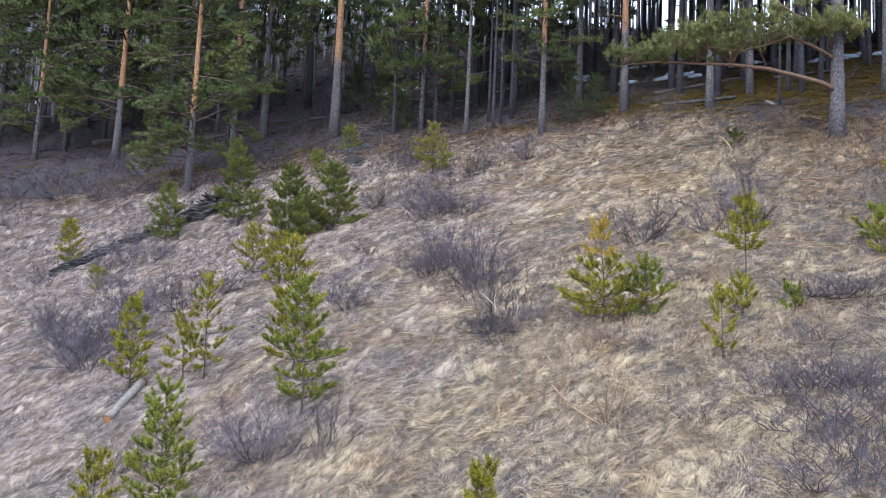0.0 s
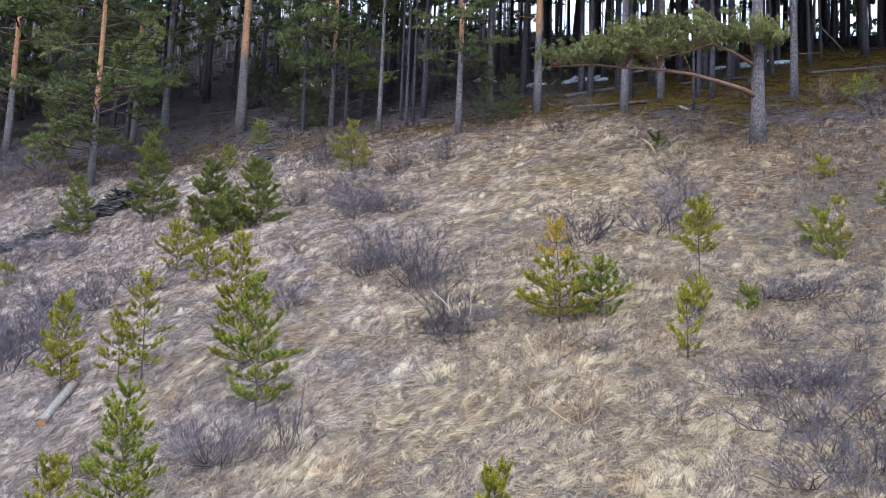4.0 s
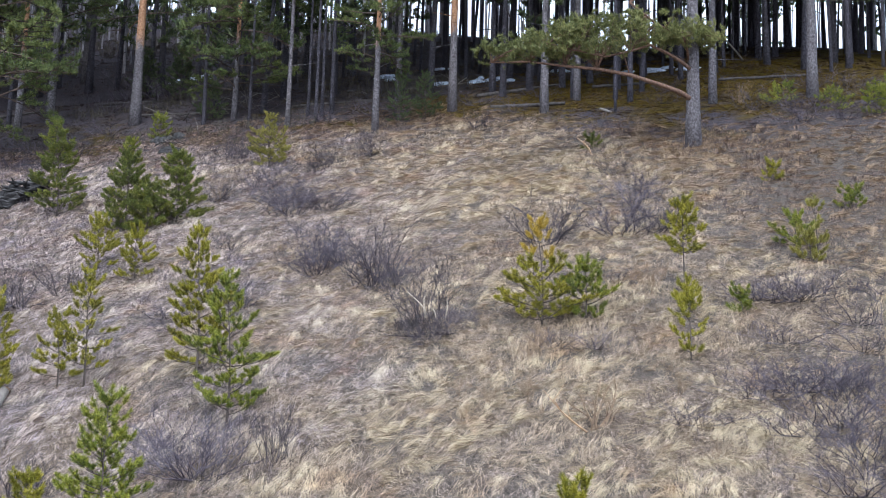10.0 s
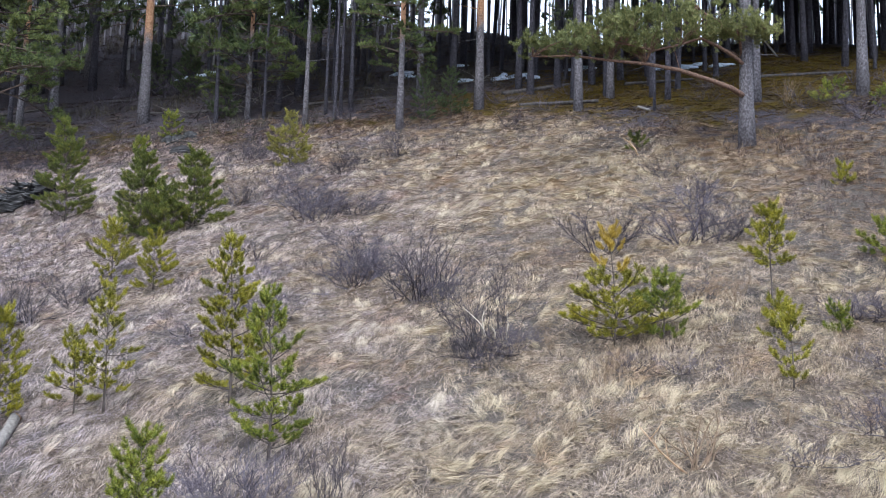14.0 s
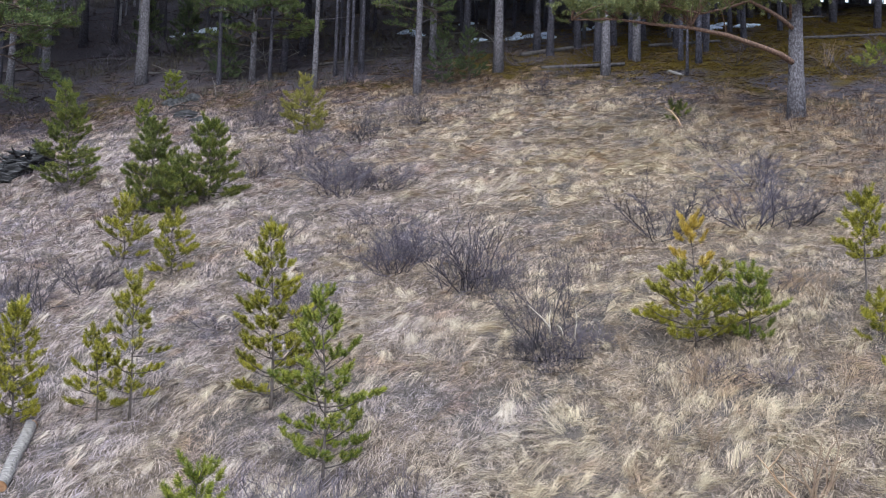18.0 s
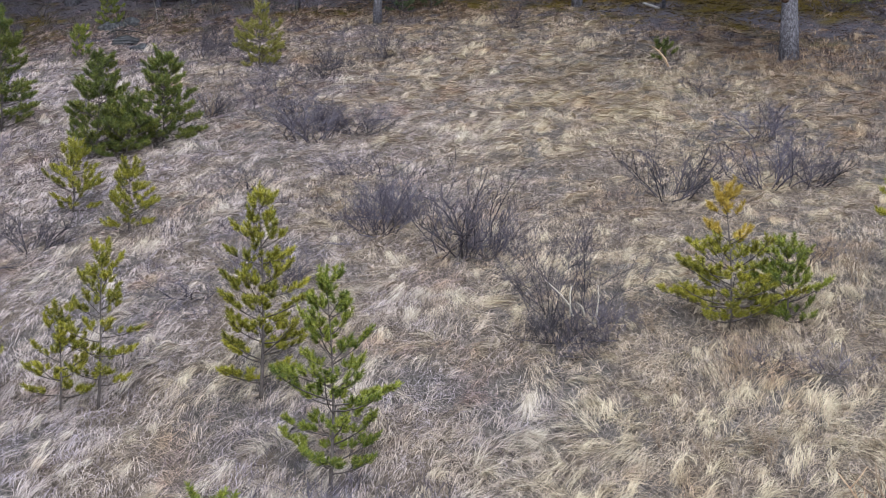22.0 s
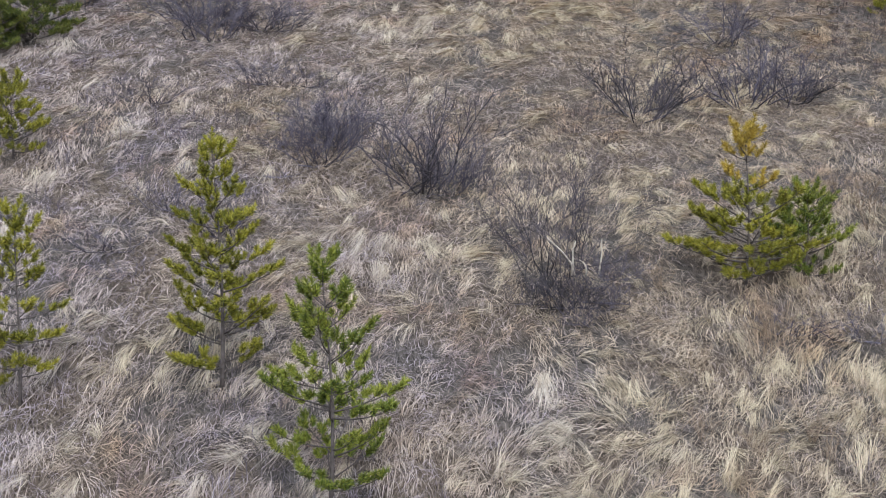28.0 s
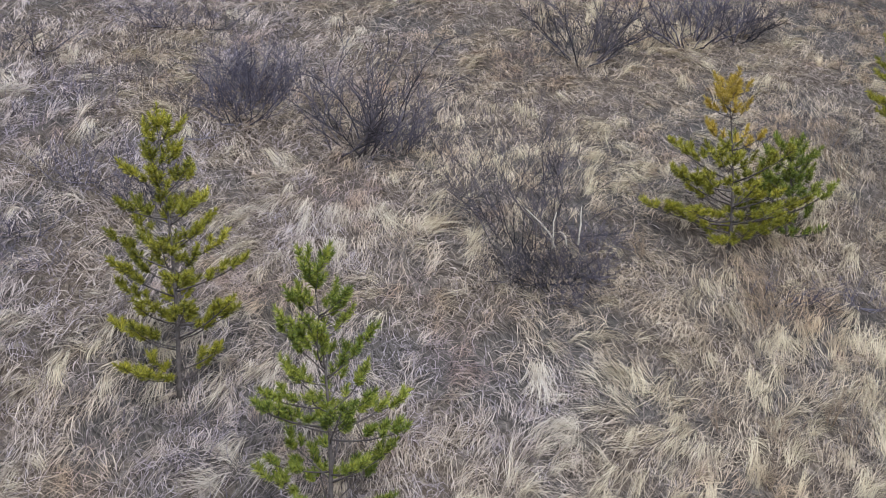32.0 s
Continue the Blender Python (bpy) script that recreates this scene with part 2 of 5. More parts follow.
M_NEEDLE_DEEP = needle_material("deep_green_pine_needles", (0.018, 0.034, 0.010), (0.098, 0.124, 0.024), (0.33, 0.325, 0.066))
M_NEEDLE_YELLOW = needle_material("yellowed_pine_needles", (0.08, 0.085, 0.016), (0.22, 0.21, 0.045), (0.42, 0.36, 0.09))
M_NEEDLE_ORANGE = needle_material("withered_pine_needles", (0.20, 0.14, 0.02), (0.42, 0.29, 0.045), (0.58, 0.43, 0.09))
M_NEEDLE_OLD = needle_material("old_pine_needles", (0.020, 0.036, 0.020), (0.066, 0.095, 0.042), (0.19, 0.22, 0.09))
M_NEEDLE_EDGE = needle_material("edge_pine_needles", (0.018, 0.036, 0.016), (0.075, 0.104, 0.035), (0.25, 0.275, 0.085))
M_NEEDLE_PALE = needle_material("grey_green_pine_needles", (0.036, 0.050, 0.020), (0.13, 0.145, 0.05), (0.33, 0.33, 0.125))
M_BRANCH = plain("grey_brown_branch_bark", [(0.3, (0.04, 0.032, 0.03)), (0.7, (0.135, 0.10, 0.085))], 9, tone=0.5)
M_FORB = grass_material("dead_stalks", (0.22, 0.18, 0.18), (0.12, 0.095, 0.10), (0.045, 0.036, 0.038))
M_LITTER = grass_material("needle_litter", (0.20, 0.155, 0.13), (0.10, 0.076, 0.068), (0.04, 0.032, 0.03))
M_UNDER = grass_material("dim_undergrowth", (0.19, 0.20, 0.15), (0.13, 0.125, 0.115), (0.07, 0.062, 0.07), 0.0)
M_MOSS = grass_material("olive_moss", (0.30, 0.23, 0.045), (0.20, 0.14, 0.028), (0.09, 0.065, 0.02), 0.0)
M_LIMB = plain("reddish_limb_bark", [(0.32, (0.06, 0.042, 0.036)), (0.56, (0.18, 0.112, 0.085)), (0.78, (0.34, 0.235, 0.18))], 11, stretch=(2, 2, 2), bump=0.6, dist=0.02)
M_LOG = plain("bleached_log_bark", [(0.3, (0.085, 0.076, 0.072)), (0.55, (0.23, 0.212, 0.198)), (0.8, (0.42, 0.39, 0.365))], 5, stretch=(1, 6, 6), bump=0.6)
M_LOG_END = plain("sawn_log_end", [(0.3, (0.24, 0.12, 0.06)), (0.7, (0.44, 0.27, 0.15))], 22)
M_ROT = plain("weathered_dead_wood", [(0.36, (0.009, 0.009, 0.010)), (0.54, (0.034, 0.033, 0.035)), (0.74, (0.21, 0.205, 0.215))], 1.0, stretch=(2.2, 2.2, 20), bump=0.9, dist=0.04)
M_FALLEN = plain("fallen_trunk_bark", [(0.3, (0.03, 0.027, 0.028)), (0.7, (0.11, 0.10, 0.10))], 8, bump=0.6)
# blue-grey tones put the pines' shade into the colour of dirty old snow
M_SNOW = plain("old_snow_shade_tint", [(0.38, (0.22, 0.27, 0.36)), (0.62, (0.60, 0.68, 0.82))], 5, 0.6, 0.3, bump=0.5, dist=0.03)
M_ROCK = plain("dark_lichen_rock", [(0.34, (0.014, 0.014, 0.016)), (0.58, (0.06, 0.06, 0.064)), (0.78, (0.24, 0.24, 0.25))], 7, bump=0.8, dist=0.03)
M_DEADWOOD = plain("bare_pale_wood", [(0.3, (0.40, 0.26, 0.15)), (0.7, (0.70, 0.50, 0.34))], 9)


# ---- form of the hill ----
HILL = (5.1055, 4.4854, 6.8509, -0.3203, -0.7673, -0.2254, 0.1188, 0.2307, -0.0148, -0.0941)


def soft_clip(v, lo, hi, k):
    v = lo + k * np.logaddexp(0, (v - lo) / k)
    return hi - k * np.logaddexp(0, (hi - v) / k)


def value_noise(x, y, size, seed):
    x, y = np.asarray(x, float) / size, np.asarray(y, float) / size
    i, j = np.floor(x), np.floor(y)
    u, v = x - i, y - j
    u, v = u * u * (3 - 2 * u), v * v * (3 - 2 * v)

    def h(a, b):
        s = np.sin(a * 127.1 + b * 311.7 + seed * 74.7) * 43758.5453
        return s - np.floor(s)
    return (h(i, j) * (1 - u) + h(i + 1, j) * u) * (1 - v) + (h(i, j + 1) * (1 - u) + h(i + 1, j + 1) * u) * v


def hill(x, y):
    x, y = np.asarray(x, float), np.asarray(y, float)
    xs = soft_clip(x, -30.0, 30.0, 3.0)
    ys = soft_clip(y, 6.0, 60.0, 2.0)
    u, v = xs / 15, (ys - 32) / 15
    a = HILL
    z = a[0] + a[1] * u + a[2] * v + a[3] * u * u + a[4] * u * v + a[5] * v * v + a[6] * v ** 3 + a[7] * u * u * v + a[8] * u * v * v + a[9] * u ** 3
    past = np.maximum(y - 60, 0)
    ridge = y - (94 - 1.6 * np.minimum(xs, 19.0))
    z = z + 0.47 * np.minimum(past, 300) - 0.47 * 3 * np.logaddexp(0, np.minimum(ridge, 300) / 3)
    z = z + 0.12 * np.exp(-((x - 1.25) ** 2 + (y - 25.3) ** 2) / 2.4)
    below = np.maximum(6 - y, 0)
    return z - 6 * (1 - np.exp(-below / 14))


def ground(x, y):
    x, y = np.asarray(x, float), np.asarray(y, float)
    z = hill(x, y) + 0.11 * (value_noise(x, y, 2.6, 3) - 0.5) + 0.09 * (value_noise(x + y * 0.3, y, 0.7, 5) - 0.5)
    return z


def gz(x, y):
    return float(ground(x, y))


# ---- builders ----
def mesh_from(name, verts, faces, mat):
    me = bpy.data.meshes.new(name)
    me.from_pydata(verts, [], faces)
    for m in (mat if isinstance(mat, (list, tuple)) else [mat]):
        me.materials.append(m)
    return me


def fast_mesh(name, verts, quads, tris, mat):
    """A mesh from arrays; quads and tris may be None."""
    me = bpy.data.meshes.new(name)
    q = np.zeros((0, 4), int) if quads is None else quads
    t = np.zeros((0, 3), int) if tris is None else tris
    me.vertices.add(len(verts))
    me.vertices.foreach_set("co", np.asarray(verts, np.float32).ravel())
    me.loops.add(len(q) * 4 + len(t) * 3)
    me.loops.foreach_set("vertex_index", np.concatenate([q.ravel(), t.ravel()]).astype(np.int32))
    me.polygons.add(len(q) + len(t))
    start = np.concatenate([np.arange(len(q)) * 4, len(q) * 4 + np.arange(len(t)) * 3])
    me.polygons.foreach_set("loop_start", start.astype(np.int32))
    me.update(calc_edges=True)
    me.materials.append(mat)
    return me


class Wood:
    """Collects tapered tubes into one mesh."""

    def __init__(self):
        self.v, self.f = [], []

    def tube(self, pts, radii, sides=5, cap=True):
        pts = [Vector(p) for p in pts]
        base, n = len(self.v), len(pts)
        for i, (p, r) in enumerate(zip(pts, radii)):
            d = (pts[min(i + 1, n - 1)] - pts[max(i - 1, 0)]).normalized()
            a = d.cross(Vector((0.31, 0.87, 0.2)) if abs(d.z) > 0.5 else Vector((0, 0, 1))).normalized()
            b = d.cross(a)
            for k in range(sides):
                w = 2 * math.pi * k / sides
                self.v.append(tuple(p + (a * math.cos(w) + b * math.sin(w)) * r))
        for i in range(n - 1):
            for k in range(sides):
                p, q = base + i * sides + k, base + i * sides + (k + 1) % sides
                self.f.append((p, q, q + sides, p + sides))
        if cap:
            self.f.append(tuple(base + (n - 1) * sides + k for k in range(sides)))
            self.f.append(tuple(base + sides - 1 - k for k in range(sides)))

    def mesh(self, name, mat):
        me = mesh_from(name, self.v, self.f, mat)
        me.polygons.foreach_set("use_smooth", [len(p.vertices) == 4 for p in me.polygons])
        return me


def part(name, data, parent, label=""):
    ob = new(name, data)
    ob.parent = parent
    if label:
        ob["label"] = label
    return ob


def thing(name, label, category, m, group="", kind=""):
    ob = new(name)
    ob.matrix_basis = m
    ob.empty_display_size = 0.2
    return tagged(ob, label, category, group, kind)


def needles_mesh(name, shoots, n, length, width, mat, rng, open_by=(42, 80)):
    """Bottle-brush shoots: each (foot, way, length) carries n slender needles."""
    P = np.array([s[0] for s in shoots], float).repeat(n, 0)
    D = np.array([s[1] for s in shoots], float)
    D = (D / np.linalg.norm(D, axis=1, keepdims=True)).repeat(n, 0)
    L = np.array([s[2] for s in shoots], float).repeat(n)
    k = len(P)
    s = rng.random(k) ** 0.8
    ref = rng.normal(size=(k, 3))
    side = np.cross(D, ref)
    side /= np.linalg.norm(side, axis=1, keepdims=True) + 1e-9
    ang = np.radians(np.where(s > 0.86, rng.uniform(5, 55, k), rng.uniform(*open_by, k)))
    out = D * np.cos(ang)[:, None] + side * np.sin(ang)[:, None]
    out[:, 2] += 0.12
    foot = P + D * (L * s)[:, None]
    tip = foot + out * (length * rng.uniform(0.75, 1.15, k))[:, None]
    wide = np.cross(out, rng.normal(size=(k, 3)))
    wide *= (width / 2 / (np.linalg.norm(wide, axis=1) + 1e-9))[:, None]
    v = np.stack([foot - wide, foot + wide, tip], 1).reshape(-1, 3)
    return fast_mesh(name, v, None, np.arange(k * 3).reshape(-1, 3), mat)


# ---- ground sheet ----
def build_ground():
    def axis(lo, hi, step, reach):
        inner = np.arange(lo, hi + 1e-6, step)
        grow = np.cumsum(step * 1.28 ** np.arange(1, 40))
        return np.concatenate([(lo - grow[grow < reach])[::-1], inner, hi + grow[grow < reach]])
    xs, ys = axis(-18, 22, 0.2, 2500), axis(13, 52, 0.2, 2500)
    X, Y = np.meshgrid(xs, ys)
    Z = ground(X, Y)
    v = np.stack([X, Y, Z], -1).reshape(-1, 3)
    nx, ny = len(xs), len(ys)
    i = (np.arange(ny - 1)[:, None] * nx + np.arange(nx - 1)[None]).ravel()
    me = fast_mesh("ground", v, np.stack([i, i + 1, i + 1 + nx, i + nx], 1), None, M_GROUND)
    me.polygons.foreach_set("use_smooth", np.ones(len(me.polygons), bool))
    return tagged(new("ground", me), "steep hillside of matted dry grass and brown needle litter", "ground", kind="structure")


build_ground()


# ---- grass ----
def wood_line(x):
    return 46.6 - 0.28 * x - 1.4 * np.clip(x - 6.0, 0, 6)


def evenly(x, y):
    return np.ones(len(x))


def open_slope(x, y):
    """Full cover on the open slope, thinner towards the brushy side below the wood."""
    return np.where(y > 20, np.clip(1 - 0.06 * (x - 6.5) + 0.5 * (value_noise(x, y, 1.6, 45) - 0.5), 0.5, 1), 1)


def in_patches(x, y):
    """Dwarf brush: dense towards the brushy foot and the wood's side, in patches elsewhere."""
    p = np.clip(2.6 * (value_noise(x, y, 3.1, 41) - 0.52), 0, 1)
    p = p + 0.8 * ((x > 4.3) & (y < 22.5)) * value_noise(x, y, 1.1, 42) + 0.5 * (x < -6.5) * value_noise(x, y, 1.5, 43)
    return p + 0.4 * (y > 37) + 0.7 * ((x > 7.5) & (y > 22)) * value_noise(x, y, 1.2, 46)


def grass_object(name, tufts, per, length, rise, width, spread, lie, mat, label, seed, box=(-21, 24, 13.5, 50), shaded=False, thin=evenly):
    """Tufts of bent dry blades that lie over downhill, combed by a slow swirl."""
    rng = np.random.default_rng(seed)
    x = np.empty(0)
    y = np.empty(0)
    while len(x) < tufts:
        yy = rng.uniform(box[2], box[3], tufts * 2)
        xx = rng.uniform(box[0], box[1], tufts * 2)
        inside = yy < wood_line(xx) + rng.normal(0, 1.5, len(xx))
        keep = ~inside if shaded else (np.abs(xx - 1) < 4.5 + 0.41 * yy) & inside
        keep &= rng.random(len(xx)) < np.clip(1.25 - (yy - 14) / 50, 0.62, 1)
        keep &= rng.random(len(xx)) < 0.22 + 0.75 * value_noise(xx, yy, 1.3, seed) + 0.65 * value_noise(xx, yy, 0.45, seed + 1)
        keep &= rng.random(len(xx)) < thin(xx, yy)
        x, y = np.concatenate([x, xx[keep]]), np.concatenate([y, yy[keep]])
    x, y = x[:tufts], y[:tufts]
    way = -2.8 + 2.6 * (value_noise(x, y, 2.2, 11) - 0.5) + 2.8 * (value_noise(x, y, 0.8, 12) - 0.5)
    size = rng.uniform(0.65, 1.25, tufts) * (0.75 + 0.5 * value_noise(x, y, 1.7, 14))
    cx, cy = x.repeat(per), y.repeat(per)
    n = len(cx)
    a = way.repeat(per) + rng.normal(0, spread, n)
    s = size.repeat(per) * rng.uniform(0.6, 1.2, n)
    bx, by = cx + rng.normal(0, 0.075, n) * s, cy + rng.normal(0, 0.075, n) * s
    dx, dy = np.cos(a), np.sin(a)
    ln = length * s
    up = rise * s * rng.uniform(0.3, 1.3, n)
    bend = rng.normal(0, 0.33, n) + (1.4 * (value_noise(x, y, 0.6, 15) - 0.5)).repeat(per)
    p0 = np.stack([bx, by, ground(bx, by) - 0.01], 1)
    mx, my = bx + dx * ln * 0.45, by + dy * ln * 0.45
    p1 = np.stack([mx, my, ground(mx, my) + up], 1)
    ex, ey = bx + (dx - dy * bend) * ln, by + (dy + dx * bend) * ln
    p2 = np.stack([ex, ey, ground(ex, ey) + up * lie], 1)
    w = (width * rng.uniform(0.6, 1.3, n) * np.clip((by / 25) ** 1.2, 0.9, 2.0))[:, None]
    ax = np.stack([-dy, dx, rng.normal(0, 0.5, n)], 1)
    ax /= np.linalg.norm(ax, axis=1, keepdims=True)
    v = np.stack([p0, p1 - ax * w * 0.5, p1 + ax * w * 0.5, p2], 1).reshape(-1, 3)
    b = np.arange(n) * 4
    me = fast_mesh(name, v, None, np.concatenate([np.stack([b, b + 1, b + 2], 1), np.stack([b + 2, b + 1, b + 3], 1)]), mat)
    return tagged(new(name, me), label, "grass", kind="stuff")


def under_pines(x, y):
    """Undergrowth: in drifts, thicker away from the mossy side."""
    return np.clip(3.2 * (value_noise(x, y, 3.4, 51) - 0.42), 0.04, 1) * np.where(x > 9, 0.35, 1)


def grass_locks(name, locks, per, length, hump, width, fan, mat, label, seed, thin, strew=0.06, wild=0.85):
    """Locks of long blades that spring from one root, arch over and lie combed the same way, each lock with a curl of its own."""
    rng = np.random.default_rng(seed)
    x, y = np.empty(0), np.empty(0)
    while len(x) < locks:
        yy, xx = rng.uniform(13.5, 49, locks * 2), rng.uniform(-21, 24, locks * 2)
        keep = (np.abs(xx - 1) < 4.5 + 0.41 * yy) & (yy < wood_line(xx) + rng.normal(0, 1.2, len(xx)))
        keep &= rng.random(len(xx)) < np.clip(1.3 - (yy - 14) / 34, 0.4, 1)
        keep &= rng.random(len(xx)) < 0.25 + 0.7 * value_noise(xx, yy, 1.1, seed) + 0.5 * value_noise(xx, yy, 0.4, seed + 1)
        keep &= rng.random(len(xx)) < thin(xx, yy)
        x, y = np.concatenate([x, xx[keep]]), np.concatenate([y, yy[keep]])
    x, y = x[:locks], y[:locks]
    way = np.where(value_noise(x, y, 1.3, 16) + 0.03 * x > 0.56, -0.5, -2.9) + wild * (1.6 * (value_noise(x, y, 1.9, 11) - 0.5) + 2.0 * (value_noise(x, y, 0.7, 12) - 0.5) + rng.normal(0, 0.45, locks))
    curl = 2.4 * (value_noise(x, y, 0.8, 15) - 0.5) + rng.normal(0, 0.5, locks)
    size = rng.uniform(0.6, 1.25, locks) * np.clip(y / 30, 0.85, 1.25)
    n = locks * per
    s = size.repeat(per) * rng.uniform(0.55, 1.15, n)
    a, c = way.repeat(per) + rng.normal(0, fan, n), curl.repeat(per) + rng.normal(0, 0.35, n)
    px, py = x.repeat(per) + rng.normal(0, strew, n), y.repeat(per) + rng.normal(0, strew, n)
    ln, up = length * s, hump * s * rng.uniform(0.35, 1.3, n)
    rows = [np.stack([px, py, ground(px, py) - 0.01], 1)]
    for du, u in ((0.3, 0.3), (0.38, 0.68), (0.32, 1.0)):
        w = a + c * (u - du / 2)
        px, py = px + np.cos(w) * ln * du, py + np.sin(w) * ln * du
        rows.append(np.stack([px, py, ground(px, py) + up * (1.0, 0.72, 0.06)[len(rows) - 1] + 0.012], 1))
    side = np.stack([-np.sin(a + c * 0.5), np.cos(a + c * 0.5), rng.normal(0, 0.45, n)], 1)
    side *= (0.5 * width * rng.uniform(0.6, 1.3, n) * np.clip((rows[0][:, 1] / 23) ** 1.35, 0.88, 2.1) / np.linalg.norm(side, axis=1))[:, None]
    v = np.stack([rows[0], rows[1] - side, rows[1] + side, rows[2] - side * 0.8, rows[2] + side * 0.8, rows[3]], 1).reshape(-1, 3)
    b = np.arange(n) * 6
    quads = np.stack([b + 1, b + 2, b + 4, b + 3], 1)
    tris = np.concatenate([np.stack([b, b + 2, b + 1], 1), np.stack([b + 3, b + 4, b + 5], 1)])
    return tagged(new(name, fast_mesh(name, v, quads, tris, mat)), label, "grass", kind="stuff")


def wisp_places(x, y):
    """Pale wisps: thick on the warm lower side, strewn in drifts across the rest."""
    drift = np.clip(3.0 * (value_noise(x, y, 1.5, 47) - 0.45), 0, 1)
    return np.clip(0.6 + 0.03 * x - 0.04 * (y - 22), 0.10, 1) * np.clip(1 - 0.13 * (x - 5), 0.12, 1) * (0.15 + 0.85 * drift)


grass_locks("dry_grass", 17500, 19, 0.34, 0.058, 0.0062, 0.42, M_STRAW, "pale straw-coloured dry grass lying in combed tufts on the slope", 21, open_slope)
grass_locks("grass_wisps", 2600, 32, 0.52, 0.10, 0.0053, 0.22, M_WISP, "longer pale wisps of dry grass curling over the thatch", 27, wisp_places, 0.035)
grass_object("grey_thatch", 26000, 10, 0.25, 0.035, 0.0075, 1.6, 0.4, M_THATCH, "short grey-brown dead thatch between the grass tufts", 22, thin=open_slope)

grass_object("dwarf_brush", 4600, 12, 0.10, 0.13, 0.0065, 1.6, 1.9, M_FORB, "scattered dark dead stalks and dwarf brush among the grass", 26, thin=in_patches)
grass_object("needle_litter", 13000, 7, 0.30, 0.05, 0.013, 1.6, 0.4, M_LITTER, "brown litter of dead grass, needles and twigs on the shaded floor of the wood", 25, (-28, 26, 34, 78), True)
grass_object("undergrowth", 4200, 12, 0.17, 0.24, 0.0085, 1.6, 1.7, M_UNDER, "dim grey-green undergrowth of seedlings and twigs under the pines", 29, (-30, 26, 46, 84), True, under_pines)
grass_object("mossy_growth", 3400, 12, 0.10, 0.045, 0.0085, 1.6, 1.3, M_MOSS, "low olive and rust-coloured moss and heath on the floor of the wood", 30, (8.5, 22, 36, 52), True)
grass_object("upright_grass", 260, 13, 0.13, 0.12, 0.007, 1.5, 1.6, M_WISP, "yellowish upright tufts of dry grass round the foot of a pine", 23, (6.5, 13.5, 31.0, 35.0))
grass_object("tall_dry_grass", 60, 20, 0.20, 0.20, 0.008, 1.5, 1.8, M_STRAW, "tall straw-coloured dry grass below the young pines", 24, (0.8, 6.5, 20.5, 23.2))


# ---- shrubs ----
def twig_run(rng, p, d, length, bends, droop=0.0, crook=0.16):
    pts = [Vector(p)]
    d = Vector(d).normalized()
    for _ in range(bends):
        d = (d + Vector(rng.normal(0, crook, 3)) + Vector((0, 0, droop))).normalized()
        pts.append(pts[-1] + d * (length / bends))
    return pts, d


def shrub_stems(seed, stems, reach, twigs, thick, tall, base=0.10, crook=0.16):
    """Unit-high bare shrub: a list of (stem, twigs) tube sets that arch outward."""
    rng = np.random.default_rng(seed)
    made = []
    for i in range(stems):
        big, small = Wood(), Wood()
        a = rng.uniform(0, 2 * math.pi)
        t = math.sqrt(rng.random()) * reach
        foot = (base * t * math.cos(a) + rng.normal(0, base * 0.5), base * t * math.sin(a) + rng.normal(0, base * 0.5), -0.06)
        ln = rng.uniform(0.7, 1.08) * (1.0 + 0.12 * t)
        pts, d = twig_run(rng, foot, (math.cos(a) * t, math.sin(a) * t, 0.85), ln, 5, tall, crook)
        r = thick * rng.uniform(0.7, 1.2)
        big.tube(pts, [r * (1 - 0.15 * k) for k in range(6)], 4)
        for k in range(twigs):
            u = rng.uniform(0.2, 1.0)
            j = min(int(u * 5), 4)
            p = pts[j].lerp(pts[j + 1], u * 5 - j)
            w = rng.uniform(0, 2 * math.pi)
            td = (pts[j + 1] - pts[j]).normalized() + Vector((math.cos(w), math.sin(w), rng.uniform(-0.1, 0.5))) * 0.85
            q, e = twig_run(rng, p, td, rng.uniform(0.16, 0.40) * (1.2 - 0.5 * u), 2, 0.05)
            small.tube(q, [r * 0.45, r * 0.36, r * 0.22], 3, False)
            for _ in range(2):
                if rng.random() < 0.7:
                    q2, _ = twig_run(rng, q[1], e + Vector(rng.normal(0, 0.6, 3)), rng.uniform(0.08, 0.2), 1)
                    small.tube(q2, [r * 0.32, r * 0.2], 3, False)
        made.append((big, small))
    return made


def branch_meshes(seed, *how, mat):
    """A dense shrub as seven leafless branches, each a sheaf of stems and twigs."""
    sheaves = [Wood() for _ in range(7)]
    for i, (big, small) in enumerate(shrub_stems(seed, *how)):
        to = sheaves[i % 7]
        to.tube([(0, 0, -0.12), Vector(big.v[0]) + Vector((0, 0, -0.01))], [0.012, 0.010], 3, False)
        for w in (big, small):
            k = len(to.v)
            to.v += w.v
            to.f += [tuple(j + k for j in f) for f in w.f]
    return [w.mesh("branch", mat) for w in sheaves]


def stem_pairs(seed, *how, mat):
    return [(b.mesh("stem", mat), t.mesh("twigwork", mat)) for b, t in shrub_stems(seed, *how)]


